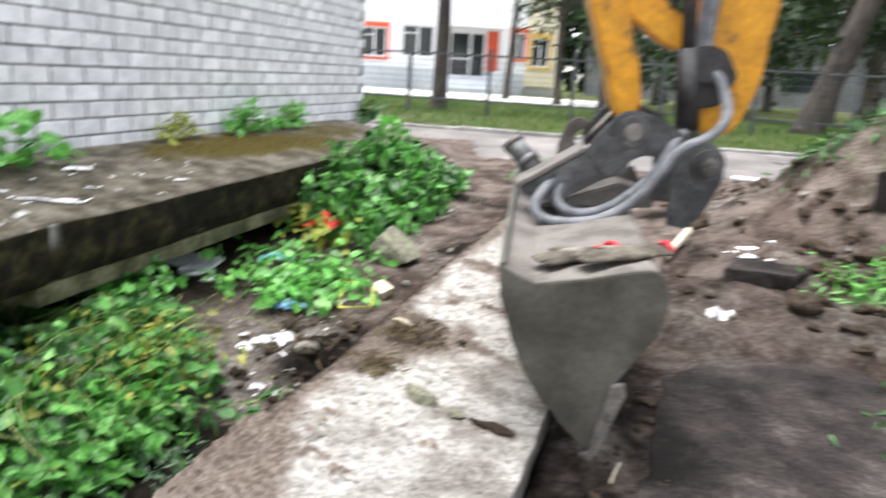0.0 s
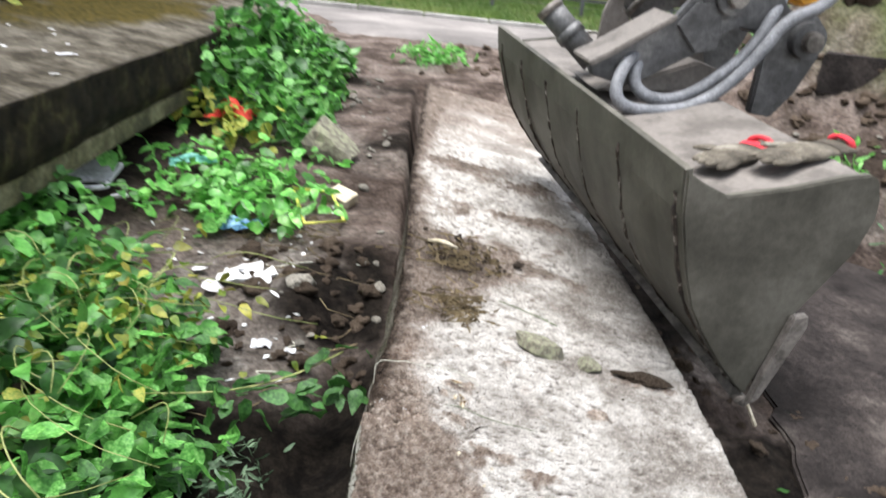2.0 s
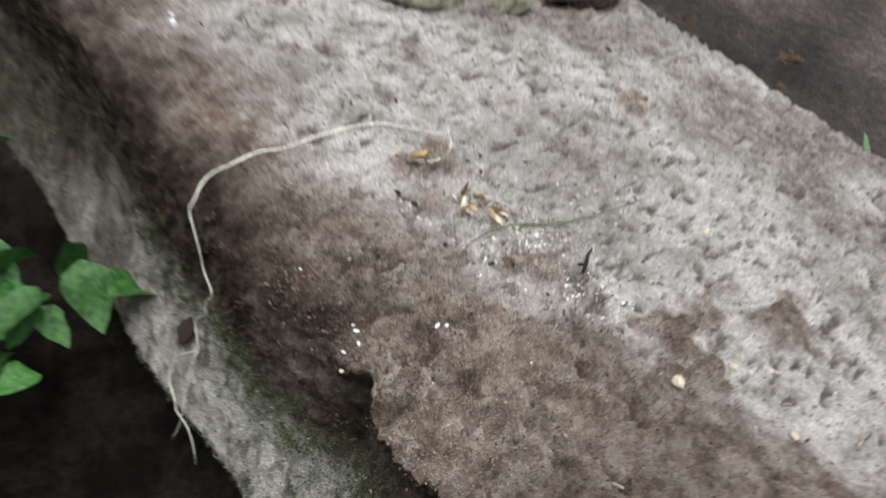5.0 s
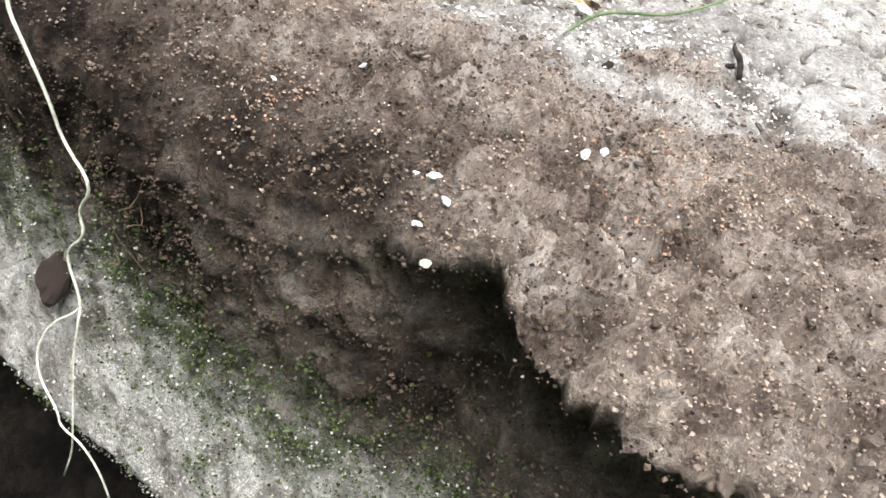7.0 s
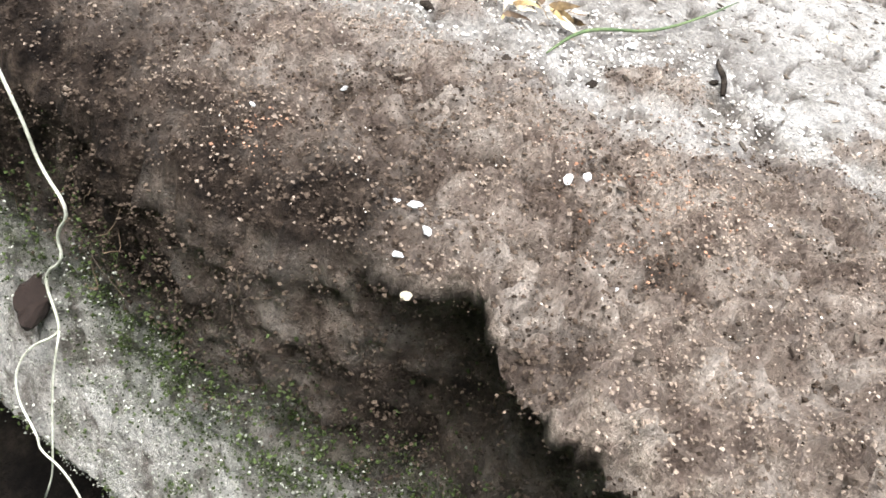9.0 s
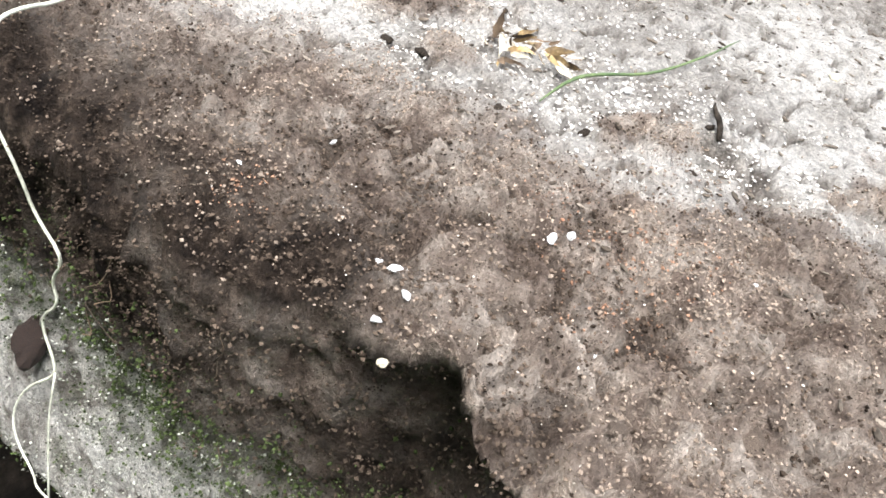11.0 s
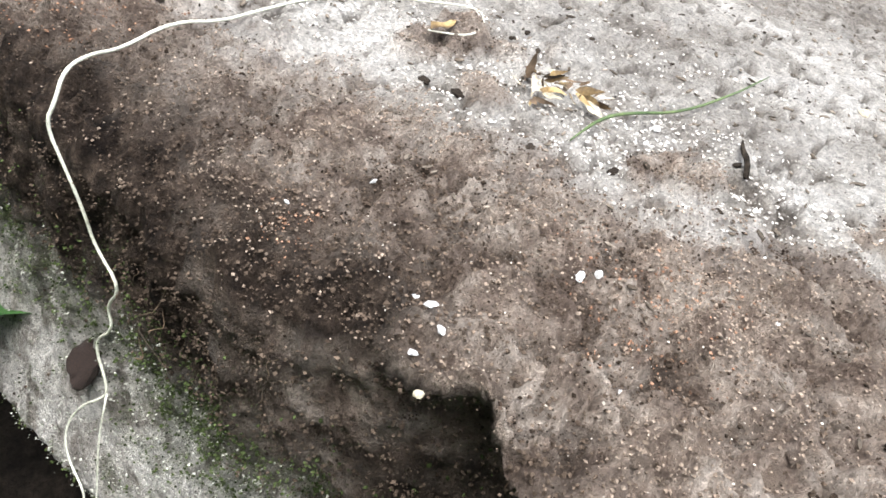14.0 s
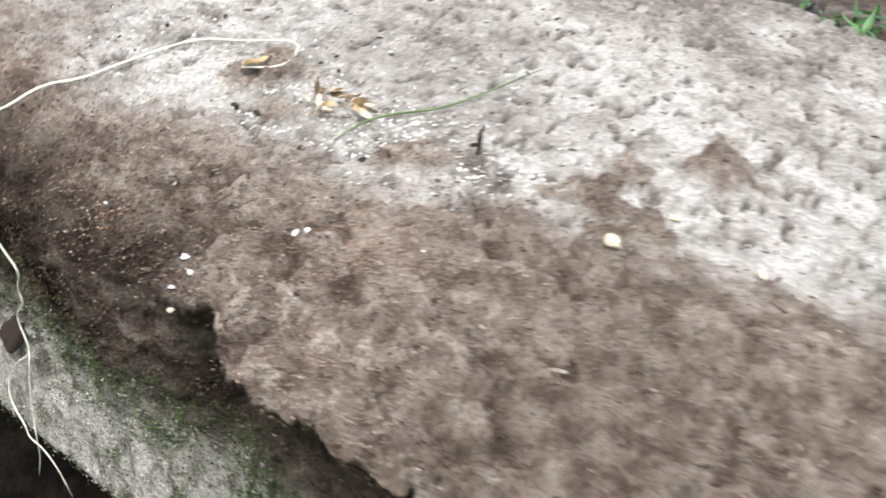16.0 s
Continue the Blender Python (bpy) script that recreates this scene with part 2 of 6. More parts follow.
M_husk = surface("golden_husk", [(0.3, (0.06, 0.035, 0.014)), (0.5, (0.18, 0.115, 0.042)), (0.7, (0.38, 0.28, 0.13))], 60, 0.6, 0.5, 260, depth=0.002)
M_rustpatch = surface("rusty_iron", [(0.35, (0.008, 0.005, 0.004)), (0.65, (0.06, 0.03, 0.02))], 110, 0.9, 0.8, 200, depth=0.003)
M_crumb = surface("dark_crumb", [(0.3, (0.03, 0.024, 0.019)), (0.7, (0.11, 0.088, 0.07))], 150, 0.95, 0.8, 200, rand=0.4, specular=0.1)
M_plaster = surface("white_render", [(0.3, (0.76, 0.76, 0.78)), (0.7, (0.84, 0.84, 0.85))], 0.5, 0.9, 0.1, 9, vary=0.05)
M_cream = surface("cream_render", [(0.3, (0.72, 0.64, 0.46)), (0.7, (0.8, 0.72, 0.54))], 0.5, 0.9, 0.1, 9, vary=0.05)
M_plinth = surface("pale_grey_render", [(0.3, (0.5, 0.52, 0.57)), (0.7, (0.62, 0.64, 0.68))], 0.5, 0.9, 0.1, 9, vary=0.06)
M_orange = surface("orange_red_panel", [(0.3, (0.62, 0.08, 0.035)), (0.7, (0.74, 0.13, 0.06))], 0.6, 0.7, 0.1, 9, vary=0.06)
M_ochre = surface("ochre_trim", [(0.3, (0.6, 0.38, 0.08)), (0.7, (0.72, 0.48, 0.14))], 0.6, 0.7, 0.1, 9, vary=0.06)
M_shed = surface("grey_shed_wall", [(0.3, (0.14, 0.145, 0.15)), (0.7, (0.24, 0.245, 0.25))], 0.6, 0.9, 0.2, 9)
M_fence = surface("dark_fence_paint", [(0.3, (0.03, 0.033, 0.036)), (0.7, (0.075, 0.08, 0.085))], 6, 0.6, 0.2, 40)
M_glass = bpy.data.materials.new("dark_window_glass")
M_glass.use_nodes = True
_g = M_glass.node_tree.nodes["Principled BSDF"]
_g.inputs["Base Color"].default_value, _g.inputs["Roughness"].default_value, _g.inputs["Specular IOR Level"].default_value = (0.02, 0.027, 0.03, 1), 0.06, 0.6


# ---- builders ----
def mesh_of(name, verts, faces, material, cover=None, smooth=True):
    me = bpy.data.meshes.new(name)
    me.from_pydata([tuple(v) for v in np.asarray(verts, float).tolist()], [], np.asarray(faces).tolist() if isinstance(faces, np.ndarray) else faces)
    me.materials.append(material)
    if smooth:
        me.shade_smooth()
    if cover is not None:
        layer = me.color_attributes.new("cover", "FLOAT_COLOR", "POINT")
        cover = np.clip(cover, 0, 1)
        if cover.shape[1] == 3:
            cover = np.concatenate([cover, np.ones((len(cover), 1))], 1)
        layer.data.foreach_set("color", cover.astype(np.float32).ravel())
    return me


def mesh_bm(name, bm, material, smooth=False):
    me = bpy.data.meshes.new(name)
    bm.normal_update()
    bm.to_mesh(me)
    bm.free()
    me.materials.append(material)
    if smooth:
        me.shade_smooth()
    return me


def part(name, bm, material, parent, label="", smooth=False):
    ob = new(name, mesh_bm(name, bm, material, smooth) if isinstance(bm, bmesh.types.BMesh) else bm)
    ob.parent = parent
    if label:
        ob["label"] = label
    return ob


def thing(name, label, category, group="", m=None):
    ob = tagged(new(name), label, category, group)
    ob.empty_display_size = 0.1
    if m is not None:
        ob.matrix_world = m
    return ob


def box(bm, lo, hi, m=None, bevel=0.0):
    """A box between two corners, added to bm."""
    r = bmesh.ops.create_cube(bm, size=1.0)
    lo, hi = Vector(lo), Vector(hi)
    bmesh.ops.transform(bm, matrix=Matrix.Translation((lo + hi) / 2) @ Matrix.Diagonal((*(hi - lo), 1)), verts=r["verts"])
    if bevel:
        edges = list({e for v in r["verts"] for e in v.link_edges})
        got = bmesh.ops.bevel(bm, geom=edges, offset=bevel, segments=2, affect="EDGES", profile=0.6)
        vs = list({v for f in got["faces"] for v in f.verts} | {v for v in r["verts"] if v.is_valid})
    else:
        vs = r["verts"]
    if m is not None:
        bmesh.ops.transform(bm, matrix=m, verts=vs)
    return bm


def prism(outline, a, b, place, bevel=0.0):
    """A plate with that outline between two depths; place(p, depth, q) gives the point."""
    bm = bmesh.new()
    front = [bm.verts.new(place(p, a, q)) for p, q in outline]
    back = [bm.verts.new(place(p, b, q)) for p, q in outline]
    k = len(outline)
    bm.faces.new(front)
    bm.faces.new(back[::-1])
    for i in range(k):
        bm.faces.new((front[i], back[i], back[(i + 1) % k], front[(i + 1) % k]))
    bmesh.ops.recalc_face_normals(bm, faces=bm.faces)
    if bevel:
        bmesh.ops.bevel(bm, geom=[e for e in bm.edges], offset=bevel, segments=2, affect="EDGES")
    return bm


def tube_data(name, pts, radii, material, sides=8, smooth_times=2):
    """A tube along points, rounded by cutting its corners; radii: one number or one for each point."""
    pts = np.array([tuple(p) for p in pts], float)
    rad = np.full(len(pts), radii, float) if isinstance(radii, (int, float)) else np.array(radii, float)
    for _ in range(smooth_times):
        q = np.empty((2 * len(pts) - 2, 3)); w = np.empty(2 * len(pts) - 2)
        q[0::2], q[1::2] = pts[:-1] * 0.75 + pts[1:] * 0.25, pts[:-1] * 0.25 + pts[1:] * 0.75
        w[0::2], w[1::2] = rad[:-1] * 0.75 + rad[1:] * 0.25, rad[:-1] * 0.25 + rad[1:] * 0.75
        q[0], q[-1], w[0], w[-1] = pts[0], pts[-1], rad[0], rad[-1]
        pts, rad = q, w
    verts, faces = [], []
    n0 = None
    for i in range(len(pts)):
        d = pts[min(i + 1, len(pts) - 1)] - pts[max(i - 1, 0)]
        d /= np.linalg.norm(d) + 1e-9
        if n0 is None:
            n0 = np.cross(d, (0.3, 0.2, 0.9))
            if np.linalg.norm(n0) < 0.1:
                n0 = np.cross(d, (1, 0, 0))
        n0 = n0 - d * (n0 @ d)
        n0 /= np.linalg.norm(n0)
        b0 = np.cross(d, n0)
        for k in range(sides):
            a = 2 * math.pi * k / sides
            verts.append(pts[i] + rad[i] * (math.cos(a) * n0 + math.sin(a) * b0))
    for i in range(len(pts) - 1):
        for k in range(sides):
            faces.append((i * sides + k, i * sides + (k + 1) % sides, (i + 1) * sides + (k + 1) % sides, (i + 1) * sides + k))
    faces.append(tuple(range(sides))[::-1])
    faces.append(tuple((len(pts) - 1) * sides + k for k in range(sides)))
    return mesh_of(name, verts, faces, material)


def stone_data(name, seed, material, flat=0.6, rough=0.35, sub=2, angular=0.0):
    """A rough lump of about unit width."""
    bm = bmesh.new()
    bmesh.ops.create_icosphere(bm, subdivisions=sub, radius=0.5)
    r = random.Random(seed)
    off = Vector((r.uniform(-50, 50), r.uniform(-50, 50), r.uniform(-50, 50)))
    for v in bm.verts:
        k = 1 + rough * noise.noise(v.co * 2.2 + off) + rough * 0.4 * noise.noise(v.co * 6 + off)
        v.co = Vector((v.co.x * k, v.co.y * k * r.choice((0.8, 0.81)), v.co.z * k * flat))
    for _ in range(int(angular)):
        d = Vector((r.gauss(0, 1), r.gauss(0, 1), r.gauss(0, 1))).normalized()
        h = 0.5 * r.uniform(0.45, 0.7)
        for v in bm.verts:
            over = v.co.dot(d) - h * (abs(d.z) * flat + 1 - abs(d.z))
            if over > 0:
                v.co -= d * over
    return mesh_bm(name, bm, material, smooth=angular == 0)


def leaf_arrays(kind, seed):
    """Verts and faces of one leaf of unit length along +x, bent and folded. kind: ovate, round or long."""
    r = random.Random(seed)
    width = {"ovate": 0.30, "round": 0.46, "long": 0.12}[kind]
    rows = 6
    verts, faces = [], []
    for i in range(rows + 1):
        t = i / rows
        w = width * math.sin(math.pi * min(1, t ** (0.62 if kind != "round" else 0.8))) ** 0.8 if 0 < i < rows else 0.006
        droop = -0.22 * t * t + 0.05 * math.sin(t * 7 + seed)
        fold = 0.30 * w
        jag = 1 + 0.10 * r.uniform(-1, 1)
        verts += [(t, w * jag, droop + fold + 0.02 * r.uniform(-1, 1)), (t, 0, droop), (t, -w * jag, droop + fold + 0.02 * r.uniform(-1, 1))]
    for i in range(rows):
        a = 3 * i
        faces += [(a, a + 1, a + 4, a + 3), (a + 1, a + 2, a + 5, a + 4)]
    return np.array(verts), faces


LEAVES = {k: [leaf_arrays(k, s) for s in range(4)] for k in ("ovate", "round", "long")}


def joined_leaves(name, kind, poses, material):
    """Many leaves in one mesh; poses: matrices."""
    verts, faces, base = [], [], 0
    for i, m in enumerate(poses):
        v, f = LEAVES[kind][i % 4]
        a = np.array(m)
        verts.append(v @ a[:3, :3].T + a[:3, 3])
        faces += [tuple(k + base for k in q) for q in f]
        base += len(v)
    return mesh_of(name, np.concatenate(verts), faces, material)


def leaf_pose(p, size, rng, tilt=0.5, yaw=None):
    yaw = rng.uniform(0, 2 * math.pi) if yaw is None else yaw
    return Matrix.Translation(p) @ Matrix.Rotation(yaw, 4, "Z") @ Matrix.Rotation(rng.gauss(0.15, tilt), 4, "Y") @ Matrix.Rotation(rng.gauss(0, tilt), 4, "X") @ Matrix.Scale(size, 4)


# ---- the ground ----
def slab_left(y):
    return np.interp(y, [0.3, 1.75, 1.85, 1.89, 1.91, 1.925, 1.938, 1.966, 2.0, 2.05, 2.116, 2.15, 2.4, 2.8, 4.0, 6.7],
                     [-1.06, -1.062, -1.064, -1.066, -1.061, -1.053, -1.043, -1.046, -1.05, -1.052, -1.046, -1.046, -1.016, -1.0, -1.0, -0.94])


def slab_right(y):
    return np.interp(y, [0.3, 1.5, 1.9, 2.3, 2.9, 3.6, 6.7], [-0.27, -0.246, -0.226, -0.21, -0.19, -0.2, -0.2])


def ground_height(x, y):
    x, y = np.asarray(x, float), np.asarray(y, float)
    z = np.interp(y, [-5, 0, 2, 3, 4, 5, 6, 6.8, 8, 9, 12.3, 16, 22, 34, 60, 600], [0.0, -0.04, -0.04, 0.0, 0.075, 0.12, 0.17, 0.25, 0.32, 0.33, 0.345, 0.46, 0.5, 0.42, 0.5, 0.5])
    near = step(12, 8.5, y) * step(-6, -2, y) * step(14, 5, np.abs(x))
    left = step(-0.9, -1.2, x)
    z = z + near * (0.06 * fbm(x, y, 2.2, 4, 3) + 0.035 * fbm(x, y, 9, 4, 5))
    right = step(0.0, 0.7, x) * near
    z = z + right * (0.16 * fbm(x, y, 1.6, 3, 9) * step(3.4, 4.5, y) + 0.09 * fbm(x, y, 5, 4, 11) * step(3.6, 4.4, y))
    z = z + left * near * 0.13 * step(-1.75, -2.4, x) * step(2.3, 3.2, y)
    z = z - 0.10 * step(-2.05, -2.3, x) * left * step(3.2, 2.5, y) * near
    z = z - 0.07 * np.exp(-((x + 1.19) / 0.11) ** 2) * step(3.5, 2.9, y) * step(0.2, 0.8, y)
    z = z + 0.06 * np.exp(-((x + 1.32) / 0.18) ** 2 - ((y - 2.98) / 0.22) ** 2)
    z = z + (1.15 + 0.5 * fbm(x, y, 2.5, 4, 15)) * np.exp(-((x - 3.7) / 1.3) ** 2 - ((y - 7.0) / 1.7) ** 2)
    z = z + (0.92 + 0.3 * fbm(x, y, 3.5, 4, 17)) * np.exp(-((x - 1.9) / 1.0) ** 2 - ((y - 6.1) / 0.9) ** 2)
    z = z + (1.1 + 0.4 * fbm(x, y, 3, 4, 19)) * np.exp(-((x - 3.4) / 1.1) ** 2 - ((y - 5.4) / 1.1) ** 2) * step(0, 1, y)
    under = step(-1.05, -0.98, x) * step(-0.2, -0.27, x) * step(6.6, 6.1, y) * step(0.1, 0.4, y)
    z = z * (1 - under) + (-0.12) * under
    plate = step(0.02, 0.12, x) * step(1.55, 1.35, x) * step(1.75, 1.9, y) * step(4.15, 3.95, y)
    z = z * (1 - plate) + (-0.05 + 0.02 * fbm(x, y, 6, 3, 2)) * plate
    z = z + 0.05 * fbm(x, y, 0.35, 3, 21) * step(12.4, 15, y)
    return z


def lattice(stops):
    out = []
    for (a, s), (b, _) in zip(stops, stops[1:]):
        out.append(np.arange(a, b - 1e-9, s))
    return np.concatenate(out + [[stops[-1][0]]])


def sheet(xs, ys):
    X, Y = np.meshgrid(xs, ys)
    w, h = len(xs), len(ys)
    i = np.arange(w * h).reshape(h, w)
    faces = np.stack([i[:-1, :-1], i[:-1, 1:], i[1:, 1:], i[1:, :-1]], -1).reshape(-1, 4)
    return X.ravel(), Y.ravel(), faces


gx, gy, gf = sheet(lattice([(-600, 150), (-150, 30), (-30, 3), (-6, 0.25), (-2.6, 0.03), (1.8, 0.09), (6, 0.5), (12, 3), (30, 30), (150, 150), (600, 1)]),
                   lattice([(-300, 60), (-60, 10), (-5, 0.4), (0.6, 0.03), (5, 0.07), (8.8, 0.3), (20, 1.0), (40, 8), (120, 60), (900, 1)]))
gz = ground_height(gx, gy)
lawn = np.clip(step(12.2, 12.9, gy) + 0.0, 0, 1) * (0.72 + 0.8 * fbm(gx, gy, 0.5, 4, 31))
lawn = np.maximum(lawn, 0.9 * step(-0.05, 0.28, fbm(gx, gy, 1.1, 4, 33) - 0.05) * step(1.2, 2.0, gx) * step(11, 9, gy))
# dark soil, with shade painted into the trench beside the slab
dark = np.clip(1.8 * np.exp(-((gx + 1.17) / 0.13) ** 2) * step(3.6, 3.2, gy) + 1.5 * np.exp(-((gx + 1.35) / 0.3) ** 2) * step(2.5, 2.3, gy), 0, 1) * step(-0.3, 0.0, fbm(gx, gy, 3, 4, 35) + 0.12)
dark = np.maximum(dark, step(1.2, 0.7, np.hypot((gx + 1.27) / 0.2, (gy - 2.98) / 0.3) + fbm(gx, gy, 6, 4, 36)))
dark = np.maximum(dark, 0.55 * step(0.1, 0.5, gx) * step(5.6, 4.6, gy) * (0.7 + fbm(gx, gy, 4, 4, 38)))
# near-black strip that paints the shade under the ledge
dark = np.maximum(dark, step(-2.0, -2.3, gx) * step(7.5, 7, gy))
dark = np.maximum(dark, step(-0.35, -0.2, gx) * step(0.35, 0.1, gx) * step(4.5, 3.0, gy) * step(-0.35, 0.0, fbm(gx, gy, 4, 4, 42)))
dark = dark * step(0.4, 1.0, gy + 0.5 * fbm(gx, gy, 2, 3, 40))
dark = np.maximum(dark, step(0.08, 0.3, fbm(gx, gy, 2.0, 4, 37)) * step(9, 8, gy))
bare = step(1.2, 0.7, np.hypot((gx + 1.58) / 0.46, (gy - 2.7) / 0.66) + 0.9 * fbm(gx, gy, 3, 4, 34)) * step(-1.16, -1.26, gx) * step(2.25, 2.5, gy)
dark = dark * (1 - 0.9 * bare * step(0.18, 0.3, np.hypot(gx + 1.27, (gy - 2.98) * 0.8)))
pale_mask = np.maximum(step(0.0, 0.3, fbm(gx, gy, 2.4, 5, 39)) * step(9, 8, gy) * 0.6, 0.75 * bare)
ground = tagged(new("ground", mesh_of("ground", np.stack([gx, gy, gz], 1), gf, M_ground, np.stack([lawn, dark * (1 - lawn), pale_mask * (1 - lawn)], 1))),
                "uneven bare brown soil turning to lawn beyond the road", "ground", kind="structure")


def on_ground(x, y, up=0.0):
    return Vector((x, y, float(ground_height(x, y)) + up))


# road, kerb and the pale path before the building
rx, ry, rf = sheet(np.arange(-60, 60.1, 0.5), np.array([8.95, 9.0, 9.3, 9.8, 10.4, 11, 11.6, 12.1, 12.3]))
rz = 0.385 + 0.012 * fbm(rx, ry, 1.5, 4, 41) - 0.08 * step(9.05, 8.95, ry)
ry = ry + 0.12 * fbm(rx, ry * 0, 0.8, 4, 43) * step(9.5, 9.0, ry)
tagged(new("road", mesh_of("road", np.stack([rx, ry, rz], 1), rf, M_road)), "narrow grey worn asphalt lane", "road", kind="structure")
kerb = tagged(new("kerb"), "low weathered concrete kerb beside the lane", "kerb", kind="structure")
bm = bmesh.new()
box(bm, (0, 0, 0), (0.98, 0.12, 0.2), bevel=0.012)
kerb_stone = mesh_bm("kerb_stone", bm, M_kerb)
for i in range(-12, 12):
    ob = new("kerb_stone", kerb_stone)
    ob.parent = kerb
    ob.matrix_world = pose(i * 1.0, 12.32 + 0.01 * random.uniform(-1, 1), 0.245 + 0.012 * random.uniform(-1, 1), 0, 0, random.uniform(-0.6, 0.6))
px_, py_, pf_ = sheet(np.arange(-40, 1.1, 2.0), np.array([23.0, 25.0, 29.0, 33.0]))
tagged(new("pavement", mesh_of("pavement", np.stack([px_, py_ + 0.12 * (px_ + 8), ground_height(px_, py_ + 0.12 * (px_ + 8)) + 0.05], 1), pf_, M_path)), "pale paved path in front of the building", "pavement", kind="structure")


# ---- the bared concrete slab ----
SLAB = {}


def build_slab():
    ys = lattice([(0.35, 0.03), (1.45, 0.008), (1.66, 0.0017), (2.26, 0.005), (2.9, 0.02), (6.65, 1)])
    face_t = np.linspace(0, 1, 84)
    top_t = np.concatenate([np.linspace(0, 0.30, 140)[1:], np.linspace(0.30, 1, 76)[1:]])
    side_t = np.linspace(0, 1, 7)[1:]
    n = len(face_t) + len(top_t) + len(side_t)
    T, Y = np.meshgrid(np.arange(n), ys)
    nf, nt = len(face_t), len(top_t)
    yc = ys[:, None]
    wob = 0.012 * fbm(ys * 0, ys, 6, 5, 51)[:, None] * step(2.3, 2.6, yc) + 0.010 * fbm(ys * 0, ys, 40, 3, 53)[:, None] + 0.008 * fbm(ys * 0, ys, 130, 3, 54)[:, None]
    xl = slab_left(ys)[:, None] + wob
    xr = slab_right(ys)[:, None] + 0.03 * fbm(ys * 0, ys, 5, 5, 55)[:, None]
    low = np.interp(yc, [0.3, 1.83, 2.13, 2.3, 2.53, 2.69, 3.7, 6.7], [-1.085, -1.085, -1.081, -1.072, -1.06, -1.047, -1.012, -0.95])
    tilt = lambda x: 0.25 - 0.137 * (x + 1.02)
    # the soil rolls softly over the brink where it is damp and overhangs where it is dry
    fall = np.interp(yc, [1.5, 1.9, 1.94, 1.97, 2.0, 2.06, 2.2, 2.5, 2.9], [0.010, 0.006, 0.007, 0.016, 0.026, 0.032, 0.034, 0.026, 0.012])
    reach = np.interp(yc, [1.5, 1.9, 1.95, 2.0, 2.06, 2.5, 2.9], [0.016, 0.010, 0.014, 0.032, 0.042, 0.036, 0.02])
    under = np.interp(yc, [0.3, 1.8, 1.88, 1.93, 1.96, 1.985, 2.03, 6.7], [0.018, 0.022, 0.028, 0.024, 0.006, 0.0, 0.0, 0.0])
    X, Z = np.zeros_like(Y), np.zeros_like(Y)
    f = face_t[None, :]
    zf = -0.09 + f * (tilt(xl) - fall + 0.09)
    u = np.interp(f, [0, 0.38, 0.50, 0.62, 0.75, 1.0], [0.0, 0.0, 0.35, 0.75, 0.95, 1.0])
    foot = np.interp(f, [0, 0.25, 0.38], [0.045, 0.012, 0.0])
    xf = low * (1 - u) + xl * u + foot + under * np.interp(f, [0.5, 0.72, 0.93, 0.985, 1.0], [0, 0.6, 1.0, 0.5, 0])
    FY = yc + 0 * f
    loose = step(0.45, 0.75, f)
    xf = xf - 0.010 * fbm(FY, zf, 12, 3, 57) - (0.005 + 0.004 * loose) * fbm(FY, zf, 70, 4, 58) - (0.004 + 0.004 * loose) * fbm(FY, zf, 200, 3, 56)
    X[:, :nf], Z[:, :nf] = xf, zf + 0.006 * loose * (1 - f) * fbm(FY, zf, 60, 3, 52)
    xt = xl + (xr - xl) * top_t[None, :]
    X[:, nf:nf + nt], Z[:, nf:nf + nt] = xt, tilt(xt)
    X[:, nf + nt:] = xr - 0.03 * side_t[None, :] + 0.01 * fbm(Y[:, nf + nt:], side_t[None, :] + 0 * xr, 9, 3, 59)
    Z[:, nf + nt:] = tilt(xr) * (1 - side_t) + (-0.09) * side_t
    # soil left lying on the top: a strip along the brink with a ragged border
    brink = np.interp(Y, [0.3, 1.3, 1.6, 1.70, 1.78, 1.85, 1.92, 2.0, 2.06, 2.12, 2.18, 2.26, 2.36, 2.44, 2.6, 2.72, 2.84, 2.95, 3.1, 3.16, 3.3, 3.6, 4.0, 5.0, 6.0, 6.7],
                      [-0.70, -0.74, -0.765, -0.80, -0.845, -0.865, -0.895, -0.915, -0.935, -0.955, -0.925, -0.90, -0.95, -0.84, -0.78, -0.70, -0.60, -0.64, -0.75, -0.91, -0.94, -0.92, -0.95, -0.85, -0.75, -0.55])
    topside = np.zeros_like(Y)
    topside[:, nf:nf + nt] = 1
    d = np.clip(X - xl, 0, None)
    edge = brink - X + 0.07 * fbm(X, Y, 12, 4, 61) + 0.05 * fbm(X, Y, 45, 4, 62)
    soil = step(-0.035, 0.05, edge + 0.03 * fbm(X, Y, 120, 3, 63))
    blot = step(0.17, 0.27, fbm(X, Y, 4.2, 4, 65)) * step(2.6, 3.0, Y)
    blot = np.maximum(blot, step(0.21, 0.30, fbm(X, Y, 16, 3, 67)) * 0.85 * step(-0.25, 0.0, brink - X + 0.12))
    for cx, cy, r1, r2 in ((-0.79, 1.845, 0.06, 0.022), (-0.845, 1.815, 0.05, 0.022), (-0.87, 1.955, 0.035, 0.012), (-0.70, 1.80, 0.05, 0.02), (-0.516, 2.077, 0.03, 0.02), (-0.35, 2.28, 0.075, 0.028), (-0.84, 2.87, 0.17, 0.14), (-0.74, 3.0, 0.16, 0.09), (-0.5, 3.5, 0.2, 0.07), (-0.75, 4.2, 0.2, 0.12), (-0.45, 4.0, 0.16, 0.1)):
        blot = np.maximum(blot, step(1.15, 0.6, np.hypot((X - cx) / r1, (Y - cy) / r2) + 2.6 * fbm(X, Y, 48, 4, 69)))
